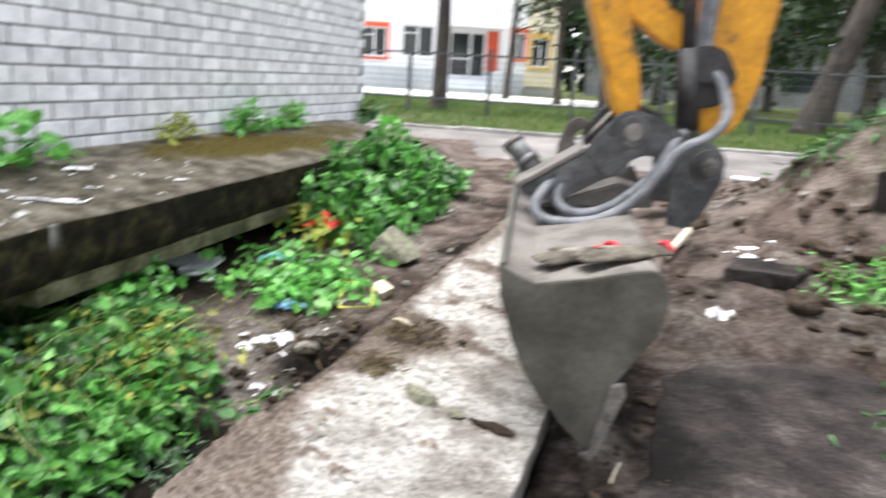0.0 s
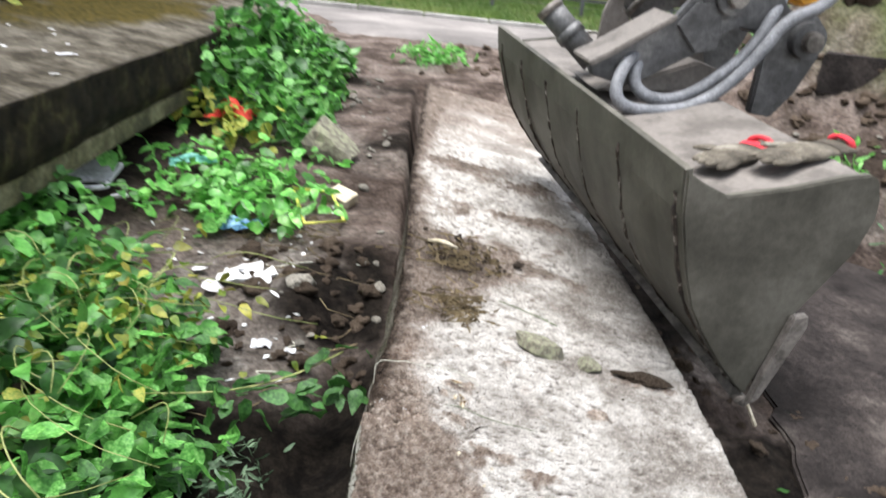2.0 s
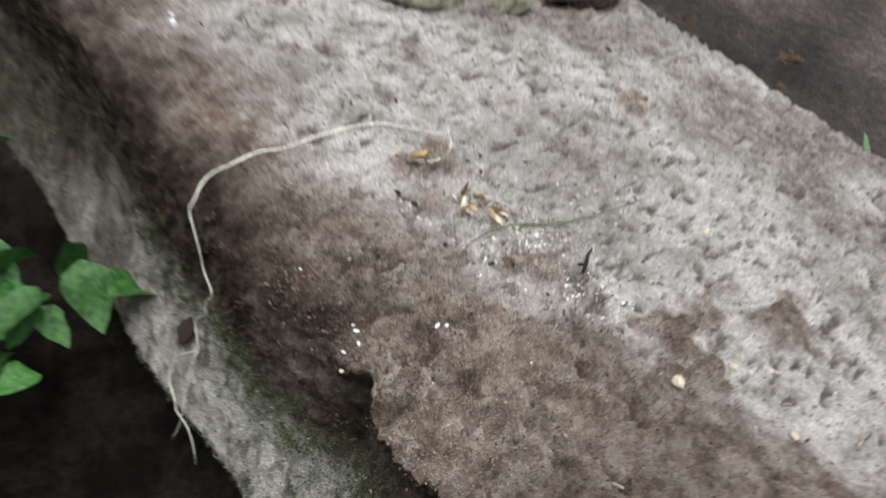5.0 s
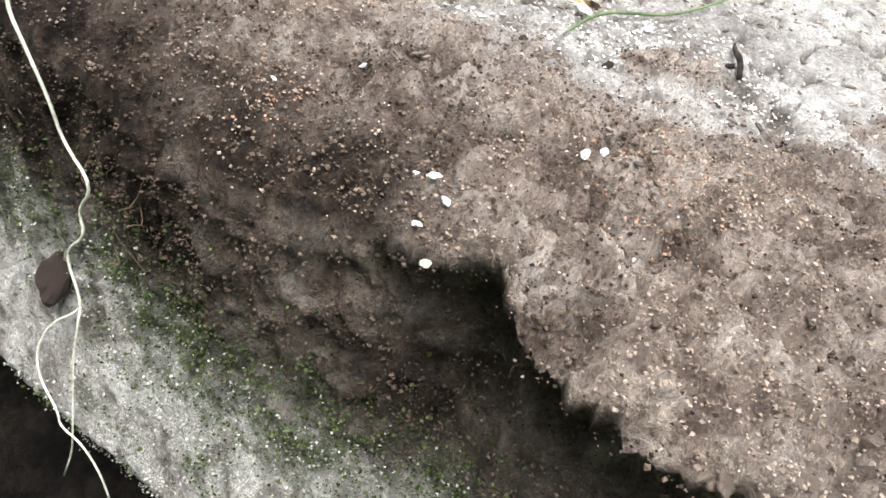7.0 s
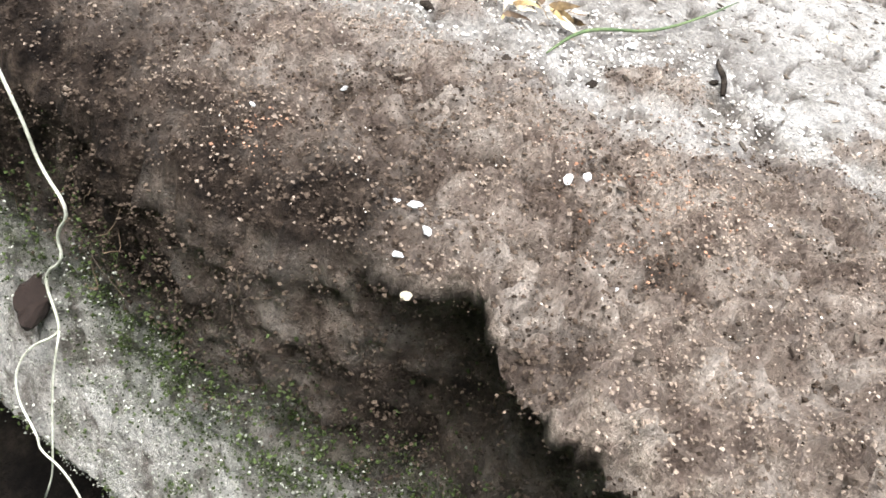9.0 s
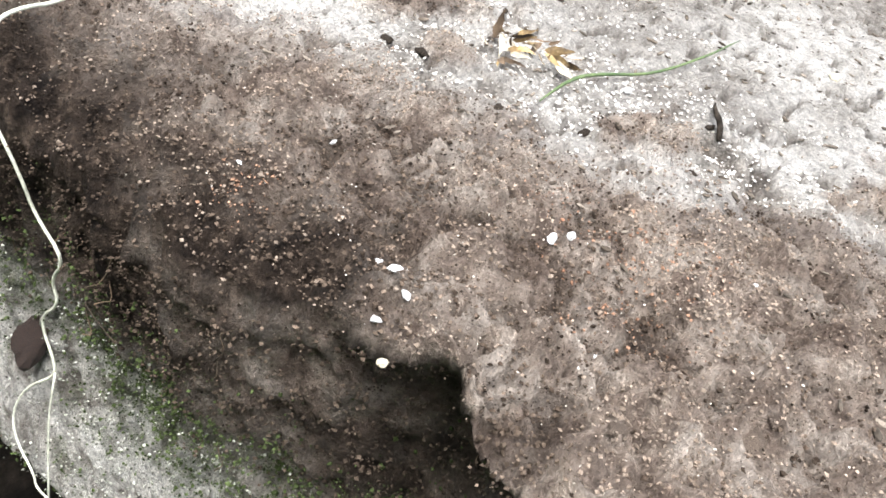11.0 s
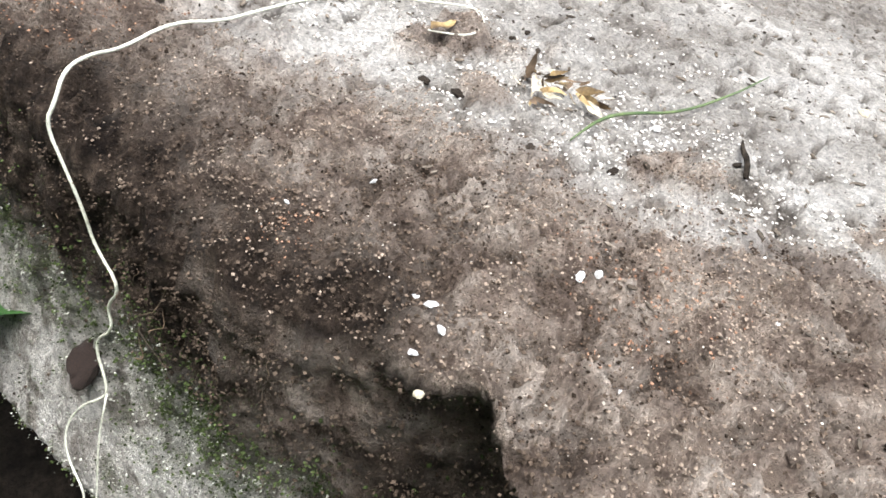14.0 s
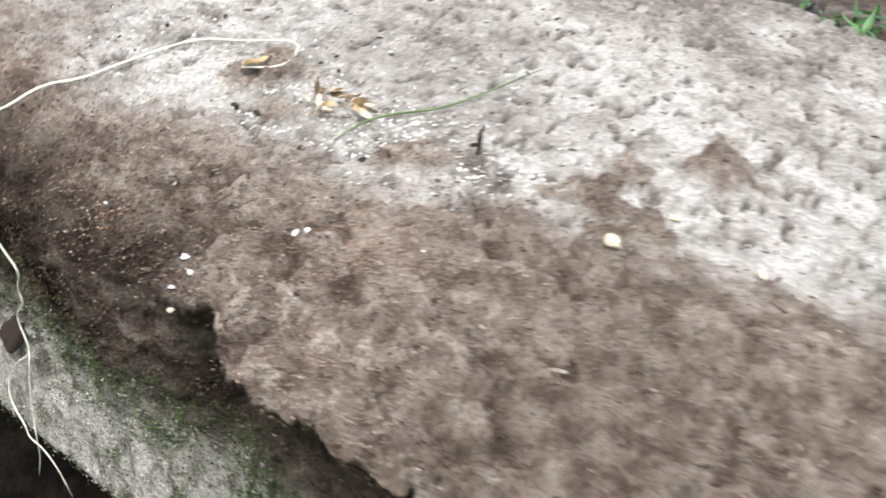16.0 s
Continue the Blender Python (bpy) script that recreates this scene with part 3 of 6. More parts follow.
    far = step(4.4, 6.2, Y + 2 * fbm(X, Y, 2, 3, 70))
    soil = np.clip(np.maximum(np.maximum(soil, blot), far * 0.9), 0, 1) * topside
    crumbs = fbm(X, Y, 60, 4, 71)
    lump = fbm(X, Y, 20, 4, 73)
    tiny = fbm(X, Y, 170, 3, 74)
    crag = 1 + 0.7 * np.exp(-d / 0.05) * step(1.97, 1.92, Y)
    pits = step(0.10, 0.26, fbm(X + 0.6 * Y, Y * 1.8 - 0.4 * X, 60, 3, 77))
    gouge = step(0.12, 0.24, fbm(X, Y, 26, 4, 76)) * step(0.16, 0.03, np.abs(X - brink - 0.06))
    lift = soil * (0.006 + crag * (0.011 * lump + 0.019 * crumbs + 0.013 * tiny)) + (1 - soil) * (0.010 * fbm(X, Y, 34, 4, 75) + 0.006 * fbm(X, Y, 130, 3, 78) - 0.0055 * pits - 0.006 * gouge)
    Z = Z + topside * lift
    X = X - topside * soil * 0.006 * crag * fbm(Y, X, 70, 3, 72) * step(0.0, 0.01, d)
    Z = Z - topside * fall * np.exp(-d / reach)
    # colour covers
    facew = np.zeros_like(Y)
    facew[:, :nf] = 1
    zz = Z + 0.05 * fbm(Y, Z, 11, 5, 81) + 0.03 * fbm(Y, Z, 70, 4, 82)
    brown = facew * np.maximum(step(0.125, 0.175, zz), step(2.28, 2.6, Y) * step(0.11, 0.15, zz))
    band = np.exp(-((zz - 0.135) / 0.034) ** 2)
    moss = facew * np.clip(band * (0.75 + 1.6 * fbm(Y, Z, 40, 4, 83)), 0, 1) * (0.55 + 0.45 * step(-0.1, 0.15, fbm(Y, Z, 130, 3, 80)))
    moss = np.maximum(moss, facew * 0.5 * step(0.05, 0.25, fbm(Y, Z, 45, 4, 86)) * step(0.12, 0.09, zz))
    moss = np.maximum(moss, facew * step(2.12, 2.45, Y) * np.clip(0.62 + 1.7 * fbm(Y, Z, 20, 5, 84), 0, 0.95) * step(0.0, 0.06, Z))
    moss = np.clip(moss + topside * 0.35 * step(0.2, 0.32, fbm(X, Y, 10, 4, 85)) * step(2.15, 2.5, Y), 0, 1)
    stain_and_pits = step(-0.14, 0.26, fbm(X, Y, 7, 5, 87) + 0.22 * step(-0.8, -0.3, X) - 0.13) * topside
    # pits and gouges coloured darker than the top round them
    stain_and_pits = np.maximum(stain_and_pits * 0.8, 0.85 * pits * topside)
    stain_and_pits = np.clip(np.maximum(stain_and_pits, 0.8 * gouge * topside) + facew * np.maximum(0.85 * step(0.0, 0.2, fbm(Y, Z, 110, 4, 88)), 0.9 * step(2.15, 2.45, Y)) + (1 - topside - facew) * 0.8, 0, 1)
    # damp soil, with the shade of the steep face painted in
    wet_shade = brown * (0.74 + 0.9 * fbm(Y, Z, 18, 5, 89) + 0.5 * fbm(Y, Z, 80, 3, 90) + 0.3 * step(2.0, 2.1, Y))
    # damp soil on the rounded brink, darkened further for its slope's shade
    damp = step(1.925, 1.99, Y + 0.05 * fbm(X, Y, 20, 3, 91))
    wet_shade = np.maximum(wet_shade, topside * soil * np.exp(-(d / (0.035 + 0.02 * step(1.94, 2.02, Y))) ** 1.5) * (1.05 + 1.3 * fbm(X, Y, 25, 4, 92)) * damp)
    wet_shade = np.maximum(wet_shade, topside * soil * 0.34 * damp * step(0.17, 0.03, d) * (0.7 + 2.0 * fbm(X, Y, 22, 4, 93)))
    # hollows between crumbs coloured dark as their shade
    wet_shade = np.maximum(wet_shade, topside * soil * np.clip(0.08 - 1.2 * lump - 1.6 * crumbs - 1.2 * tiny, 0, 0.7))
    wet_shade = np.maximum(wet_shade, topside * soil * 0.75 * step(2.15, 2.4, Y + 0.3 * fbm(X, Y, 8, 4, 94)) * (0.7 + fbm(X, Y, 14, 4, 95)))
    # pits take a share of this dark cover too
    wet_shade = np.maximum(wet_shade, topside * (1 - soil) * 0.35 * pits)
    wet_shade = np.maximum(wet_shade, facew * step(2.08, 2.35, Y) * np.clip(0.55 + 1.5 * fbm(Y, Z, 16, 4, 99), 0, 0.9))
    wet_shade = np.maximum(wet_shade, topside * soil * np.exp(-((X + 0.84) / 0.15) ** 2 - ((Y - 2.87) / 0.14) ** 2) * (1.2 + fbm(X, Y, 20, 4, 97)))
    wet_shade = np.clip(np.maximum(wet_shade, topside * soil * 0.42 * step(1.95, 1.8, Y + 0.2 * fbm(X, Y, 10, 3, 98)) * (0.8 + fbm(X, Y, 30, 4, 96))), 0, 1)
    cover = np.stack([np.clip(soil + brown * (1 - moss * 0.5), 0, 1).ravel(), moss.ravel(), stain_and_pits.ravel(), wet_shade.ravel()], 1)
    points = np.stack([X.ravel(), Y.ravel(), Z.ravel()], 1)
    SLAB.update(points=points, soil=soil.ravel(), moss=moss.ravel(), face=facew.ravel(), top=topside.ravel(), brown=brown.ravel(), wet_shade=wet_shade.ravel(), clump=(lump + crumbs).ravel(), brink=(topside * np.exp(-d / 0.03)).ravel())
    tree_ = kdtree.KDTree(int(topside.sum()))
    for k, q in enumerate(points[topside.ravel() > 0].tolist()):
        tree_.insert((q[0], q[1], 0), k)
    tree_.balance()
    SLAB.update(tree=tree_, heights=points[topside.ravel() > 0, 2])
    rows, cols = Y.shape
    i = np.arange(rows * cols).reshape(rows, cols)
    faces = np.stack([i[:-1, :-1], i[:-1, 1:], i[1:, 1:], i[1:, :-1]], -1).reshape(-1, 4).tolist()
    faces.append(tuple(i[0, :].tolist()))
    faces.append(tuple(i[-1, ::-1].tolist()))
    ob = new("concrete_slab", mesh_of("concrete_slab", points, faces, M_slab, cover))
    return tagged(ob, "long pale concrete slab partly covered with brown soil, dug free", "slab")


slab = build_slab()


def on_slab(x, y, up=0.0):
    return Vector((x, y, float(SLAB["heights"][SLAB["tree"].find((x, y, 0))[1]]) + up))


# ---- the brick building and the concrete ledge at its foot ----
WALL_X, WALL_END = -3.1, 8.12
wall = tagged(new("wall_west"), "wall of white silicate bricks with grey joints", "wall", kind="structure")
bm = bmesh.new()
box(bm, (WALL_X - 0.38, -3.0, 0.2), (WALL_X - 0.0045, WALL_END - 0.012, 4.2))
box(bm, (WALL_X - 4.0, WALL_END - 0.39, 0.2), (WALL_X - 0.38, WALL_END - 0.012, 4.2))
part("mortar", bm, M_mortar, wall)


def ledge_top(x, y):
    return 0.65 - 0.137 * (x + 2.15)


def build_ledge():
    ys = lattice([(-1.0, 0.05), (1.0, 0.025), (5.4, 0.06), (7.4, 1)])
    ft, tt = np.linspace(0, 1, 22), np.linspace(0, 1, 60)[1:]
    nf = len(ft)
    Y = np.repeat(ys[:, None], nf + len(tt), 1)
    edge = (-2.15 - 0.015 * np.interp(ys, [0, 2.4, 5], [0, 0, 2]) + 0.035 * fbm(ys * 0, ys, 2.5, 5, 91))[:, None]
    notch = np.exp(-((ys - 1.86) / 0.05) ** 2)[:, None] * 0.05 + np.exp(-((ys - 2.38) / 0.03) ** 2)[:, None] * 0.02
    edge = edge - notch
    zt = ledge_top(edge, 0)
    zf = 0.42 + ft[None, :] * (zt - 0.42)
    xf = edge + 0.02 * np.clip(1 - ft * 4, 0, 1)[None, :] * -1 - 0.02 * fbm(Y[:, :nf], zf, 9, 4, 93)
    xt = edge + (WALL_X - 0.02 - edge) * tt[None, :]
    zt2 = ledge_top(xt, 0) + 0.012 * fbm(xt, Y[:, nf:], 3, 5, 95) + 0.006 * fbm(xt, Y[:, nf:], 25, 3, 97) - 0.014 * np.exp(-np.abs(xt - edge) / 0.025)
    X, Z = np.concatenate([xf, xt], 1), np.concatenate([zf, zt2], 1)
    top = np.concatenate([np.zeros_like(xf), np.ones_like(xt)], 1)
    patch = np.hypot((X + 2.70) / 0.34, (Y - 4.95) / 1.0)
    moss = step(1.15, 0.75, patch + 1.1 * fbm(X, Y, 3.5, 4, 99)) * top
    moss = np.maximum(moss, step(1.1, 0.8, np.hypot((X + 2.75) / 0.2, (Y - 6.4) / 0.6) + 0.9 * fbm(X, Y, 4, 3, 100)) * top * 0.7)
    Z = Z + moss * (0.012 + 0.02 * np.abs(fbm(X, Y, 30, 3, 101)))
    # grime on front and edge, blackened further to carry the front's shade
    grime_shade = (1 - top) * np.clip(0.98 - 0.6 * step(0.24, 0.36, fbm(Y, Z * 3, 5, 4, 103)), 0, 1)
    grime_shade = np.maximum(grime_shade, top * np.exp(-np.abs(X - edge) / 0.03) * 0.9)
    lime = np.exp(-((Y - 1.86) / 0.035) ** 2) * step(-2.32, -2.18, X) * step(0.46, 0.5, Z)
    lime = np.maximum(lime, 0.8 * np.exp(-((Y - 2.38) / 0.02) ** 2) * (1 - top) * step(0.52, 0.6, Z))
    lime = np.maximum(lime, step(0.27, 0.33, fbm(X, Y, 9, 4, 105)) * top * step(3.6, 3.0, Y) * 0.8)
    cover = np.stack([moss.ravel(), (grime_shade * (1 - lime)).ravel(), lime.ravel()], 1)
    rows, cols = Y.shape
    i = np.arange(rows * cols).reshape(rows, cols)
    faces = np.stack([i[:-1, :-1], i[:-1, 1:], i[1:, 1:], i[1:, :-1]], -1).reshape(-1, 4).tolist()
    # back, underside and ends close the block
    verts = np.stack([X.ravel(), Y.ravel(), Z.ravel()], 1)
    k = len(verts)
    extra = [(WALL_X - 0.02, ys[0], 0.42), (WALL_X - 0.02, ys[-1], 0.42)]
    verts = np.concatenate([verts, np.array(extra)])
    cover = np.concatenate([cover, np.zeros((2, 3))])
    faces.append(tuple(i[:, 0].tolist()) + (k + 1, k))
    faces.append(tuple(i[-1, ::-1].tolist()) + (k + 1,))
    faces.append(tuple(i[0, :].tolist()) + (k,))
    faces = [q if isinstance(q, list) else q for q in faces]
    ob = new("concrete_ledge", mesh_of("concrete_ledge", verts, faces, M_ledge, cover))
    return tagged(ob, "thick mossy concrete ledge along the foot of the wall", "ledge")


ledge = build_ledge()
bm = bmesh.new()
box(bm, (-3.12, 2.3, 0.33), (-2.185, 7.3, 0.415), bevel=0.012)
box(bm, (-3.12, -1.0, -0.2), (-2.55, 7.3, 0.326))
box(bm, (-3.12, -1.0, 0.33), (-2.55, 2.297, 0.415))
foot = tagged(new("ledge_footing", mesh_bm("ledge_footing", bm, surface("greenish_footing", [(0.3, (0.045, 0.043, 0.018)), (0.5, (0.105, 0.1, 0.046)), (0.7, (0.18, 0.172, 0.095))], 5, 0.9, 0.8, 40))),
              "greenish concrete footing under the mossy ledge", "footing")


# ---- the excavator's arm and ditching bucket ----
A0 = Vector((-0.372, 2.26, 0.75))
AU = Vector((-0.139, 0.987, 0.072)).normalized()
AP = Vector((0.987, 0.139, 0.0)).normalized()
AW = AP.cross(AU)


def rig(p, s, q):
    """A point by its way across, along and up from the bucket's near upper corner."""
    return A0 + AP * p + AU * s + AW * q


excavator = thing("excavator_arm", "yellow excavator arm with a wide worn grey ditching bucket", "excavator")
SHELL = [(0.0, 0.0), (0.017, -0.113), (0.065, -0.264), (0.105, -0.36), (0.162, -0.444), (0.245, -0.545), (0.335, -0.634)]
LEN = 2.02
bm = bmesh.new()
inner = [(p + 0.018, q + 0.004) for p, q in SHELL]
rows = []
for k in range(13):
    s = LEN * k / 12
    dent = 0.006 * math.sin(k * 2.3)
    rows.append([bm.verts.new(rig(p + dent * (0.2 < -q < 0.5), s, q)) for p, q in SHELL] + [bm.verts.new(rig(p, s, q)) for p, q in inner[::-1]])
for a, b in zip(rows, rows[1:]):
    for i in range(len(a)):
        j = (i + 1) % len(a)
        bm.faces.new((a[i], a[j], b[j], b[i]))
bm.faces.new(rows[0][::-1])
bm.faces.new(rows[-1])
bmesh.ops.recalc_face_normals(bm, faces=bm.faces)
bucket = part("bucket", bm, M_bucket, excavator, "wide grey worn steel ditching bucket", smooth=False)
for poly in bucket.data.polygons:
    poly.use_smooth = False
END = SHELL[::-1] + [(0.05, -0.028), (0.119, -0.056), (0.28, -0.028), (0.42, 0.010), (0.48, 0.018), (0.507, 0.006), (0.53, -0.05), (0.537, -0.10), (0.515, -0.19), (0.404, -0.378)]
for s0, s1 in ((-0.012, 0.012), (LEN - 0.012, LEN + 0.012)):
    part("end_plate", prism(END, s0, s1, rig, 0.004), M_bucket, bucket)
# the deck and the curved back that close the shell above and behind
DECK = [(0.02, -0.035), (0.119, -0.062), (0.28, -0.036), (0.42, 0.0), (0.48, 0.008), (0.505, -0.004), (0.528, -0.09), (0.508, -0.185), (0.47, -0.25)]
bm = bmesh.new()
prev = None
for s in (0.012, LEN * 0.33, LEN * 0.66, LEN - 0.012):
    row = [bm.verts.new(rig(p, s, q)) for p, q in DECK] + [bm.verts.new(rig(p - 0.012 * (i > 4), s, q - 0.014 * (i < 6))) for i, (p, q) in list(enumerate(DECK))[::-1]]
    if prev:
        for i in range(len(row)):
            j = (i + 1) % len(row)
            bm.faces.new((prev[i], prev[j], row[j], row[i]))
    prev = row
bmesh.ops.recalc_face_normals(bm, faces=bm.faces)
part("deck", bm, M_deck, bucket, "dusty flat top plate of the bucket")
for s in (0.035, 0.42, 0.80, 1.18, 1.56, 1.93):
    bm = bmesh.new()
    prev = None
    for k in range(3, 31):
        t = k / 30 * 6
        i = min(5, int(t))
        (p0, q0), (p1, q1) = SHELL[i], SHELL[i + 1]
        p, q, w, d = p0 + (p1 - p0) * (t - i), q0 + (q1 - q0) * (t - i), random.uniform(0.003, 0.011), random.uniform(0.002, 0.009)
        row = [bm.verts.new(rig(p - x, s + e, q - x * 0.4)) for x, e in ((-0.002, -w), (d, -w * 0.5), (d, w * 0.5), (-0.002, w))]
        if prev:
            for x in range(3):
                bm.faces.new((prev[x], prev[x + 1], row[x + 1], row[x]))
        prev = row
    bmesh.ops.recalc_face_normals(bm, faces=bm.faces)
    part("weld_seam", bm, M_rust, bucket, "dark broken weld seam")
part("cutting_edge", prism([(0.335, -0.634), (0.31, -0.65), (0.345, -0.672), (0.365, -0.655)], -0.02, LEN + 0.02, rig, 0.004), M_edge, bucket, "scraped steel cutting edge")
part("side_cutter", prism([(0.34, -0.655), (0.372, -0.63), (0.44, -0.40), (0.43, -0.365), (0.39, -0.372), (0.355, -0.55)], -0.035, -0.012, rig, 0.004), M_edge, bucket, "scraped side cutter plate")
# coupler: two bent ear plates with pins
EAR_TOP = [(0.292, 0.236), (0.351, 0.324), (0.414, 0.391), (0.449, 0.408), (0.501, 0.404), (0.56, 0.388), (0.655, 0.343), (0.70, 0.30), (0.76, 0.305), (0.81, 0.29), (0.846, 0.243), (0.85, 0.16), (0.80, 0.03), (0.735, -0.06), (0.65, -0.05), (0.64, 0.165), (0.618, 0.205), (0.575, 0.228), (0.525, 0.232), (0.473, 0.205), (0.47, 0.157), (0.388, 0.131)]
EAR_BAR = [(0.208, 0.022), (0.161, 0.012), (0.047, 0.038), (0.034, 0.066), (0.084, 0.098)]
coupler = part("coupler", prism([(0.10, -0.03), (0.60, 0.0), (0.60, 0.06), (0.45, 0.10), (0.24, 0.02)], 0.90, 1.28, rig, 0.008), M_deck, excavator, "grey steel quick coupler plate")
for s, outline in ((0.83, EAR_TOP + EAR_BAR), (1.30, EAR_TOP)):
    part("ear_plate", prism(outline, s, s + 0.035, rig, 0.006), M_steel, coupler, "dark grey bent ear plate")
for p, q in ((0.468, 0.33), (0.775, 0.215)):
    for r, s0, s1, mat, nm in ((0.062, 0.795, 0.835, M_steel, "pin_boss"), (0.034, 0.765, 1.37, M_edge, "pin")):
        bm = prism([(p + r * math.cos(a * math.pi / 12), q + r * math.sin(a * math.pi / 12)) for a in range(24)], s0, s1, rig, 0.004)
        part(nm, bm, mat, coupler)
part("stiffener", prism([(0.03, 0.07), (0.084, 0.102), (0.292, 0.241), (0.285, 0.256), (0.075, 0.118), (0.02, 0.086)], 0.80, 0.98, rig, 0.004), M_deck, coupler, "scraped pale top strip")
part("collar_plate", prism([(0.445 + 0.075 * math.cos(k * math.pi / 8), 0.325 + 0.075 * math.sin(k * math.pi / 8)) for k in range(16)], 0.818, 0.829, rig, 0.002), M_steel, coupler)
part("lug", prism([(0.30, 0.225), (0.355, 0.30), (0.44, 0.30), (0.46, 0.19), (0.385, 0.14)], 0.812, 0.828, rig, 0.003), M_steel, coupler, "square grey reinforcing plate")
part("gusset", prism([(0.20, -0.03), (0.60, -0.01), (0.52, 0.15), (0.38, 0.085), (0.25, 0.0)], 1.05, 1.07, rig, 0.003), M_deck, coupler, "grey triangular gusset plate")
bm = bmesh.new()
tip = part("tilt_cylinder", tube_data("tilt_cylinder", [rig(-0.014, 1.20, 0.188), rig(0.02, 1.18, 0.155), rig(0.15, 1.10, 0.035)], 0.047, M_steel, 20, 0), None, excavator, "grey stubby hydraulic cylinder")
bm.free()
part("collar", tube_data("collar", [rig(0.05, 1.165, 0.127), rig(0.075, 1.15, 0.104)], 0.054, M_steel, 20, 0), None, tip)
part("cap", tube_data("cap", [rig(-0.024, 1.206, 0.198), rig(-0.006, 1.196, 0.18)], 0.051, M_edge, 20, 0), None, tip)
EYE_OUT = [(0.188, 0.09), (0.19, 0.194), (0.205, 0.25), (0.22, 0.29), (0.245, 0.315), (0.27, 0.325), (0.314, 0.315), (0.337, 0.275), (0.32, 0.255), (0.305, 0.272), (0.285, 0.275), (0.262, 0.252), (0.262, 0.21), (0.30, 0.18), (0.338, 0.17), (0.34, 0.12)]
part("lifting_eye", prism(EYE_OUT, 1.19, 1.22, rig, 0.005), M_deck, coupler, "pale grey curved lifting eye")
part("latch_bar", tube_data("latch_bar", [rig(0.30, 1.25, 0.19), rig(0.352, 1.25, 0.26), rig(0.425, 1.25, 0.35)], 0.014, M_edge, 8, 0), None, coupler)
HOSE1 = [(0.25, 0.90, 0.13), (0.16, 0.82, 0.105), (0.095, 0.74, 0.02), (0.125, 0.72, -0.035), (0.236, 0.72, -0.045), (0.37, 0.73, -0.025), (0.494, 0.75, 0.052), (0.589, 0.76, 0.174), (0.64, 0.76, 0.279), (0.761, 0.76, 0.332), (0.822, 0.78, 0.412), (0.791, 0.86, 0.538), (0.727, 0.9, 0.617), (0.719, 0.9, 0.739), (0.74, 0.9, 0.95), (0.8, 0.9, 1.4)]
HOSE2 = [(0.26, 0.92, 0.12), (0.20, 0.84, 0.09), (0.185, 0.80, 0.02), (0.256, 0.78, -0.02), (0.371, 0.79, -0.005), (0.477, 0.80, 0.065), (0.576, 0.80, 0.17), (0.63, 0.82, 0.28), (0.70, 0.9, 0.36), (0.70, 0.92, 0.6), (0.70, 0.94, 1.4)]
for h in (HOSE1, HOSE2):
    hose = part("hose", tube_data("hose", [rig(*v) for v in h], 0.021, M_hose, 10, 2), None, excavator, "grey rubber hydraulic hose")
    part("fitting", tube_data("fitting", [rig(*h[0]), rig(*[(a * 2 + b) / 3 for a, b in zip(h[0], h[1])])], 0.028, M_steel, 8, 0), None, hose)
link = part("bucket_link", prism([(0.16, 1.7), (0.32, 1.7), (0.393, 0.83), (0.47, 0.60), (0.502, 0.42), (0.47, 0.36), (0.42, 0.35), (0.388, 0.40), (0.345, 0.55), (0.247, 0.823)], 0.90, 1.24, rig, 0.014), M_yellow, excavator, "chipped yellow bucket link")
part("tie_bar", prism([(0.30, 0.94), (0.36, 0.98), (0.67, 0.74), (0.68, 0.66), (0.64, 0.635), (0.56, 0.665), (0.34, 0.82)], 0.96, 1.18, rig, 0.012), M_yellow, excavator, "yellow diagonal tie bar")
dipper = part("dipper", prism([(0.66, 1.9), (1.05, 1.9), (0.985, 0.857), (0.955, 0.52), (0.90, 0.36), (0.85, 0.315), (0.80, 0.305), (0.735, 0.33), (0.725, 0.42), (0.75, 0.58), (0.68, 0.86)], 0.93, 1.22, rig, 0.016), M_yellow, excavator, "broad chipped yellow dipper arm")
part("cylinder", tube_data("cylinder", [rig(0.69, 0.90, 0.34), rig(0.655, 0.90, 0.66)], 0.047, M_black, 16, 0), None, excavator, "black oily hydraulic cylinder")
part("cylinder_rod", tube_data("cylinder_rod", [rig(0.655, 0.90, 0.64), rig(0.56, 0.92, 1.6)], 0.028, M_steel, 12, 0), None, excavator)
part("knuckle", prism([(0.73 + 0.09 * math.cos(a * math.pi / 8), 0.60 + 0.075 * math.sin(a * math.pi / 8)) for a in range(16)], 0.86, 0.93, rig, 0.01), M_black, excavator, "dark greasy knuckle")
part("bracket", prism([(0.70, 0.42), (0.80, 0.44), (0.86, 0.56), (0.80, 0.66), (0.70, 0.64)], 0.90, 0.925, rig, 0.006), M_black, dipper, "black pipe bracket")
part("bolt", tube_data("bolt", [rig(0.80, 0.895, 0.52), rig(0.80, 0.93, 0.52)], 0.02, M_edge, 6, 0), None, dipper)


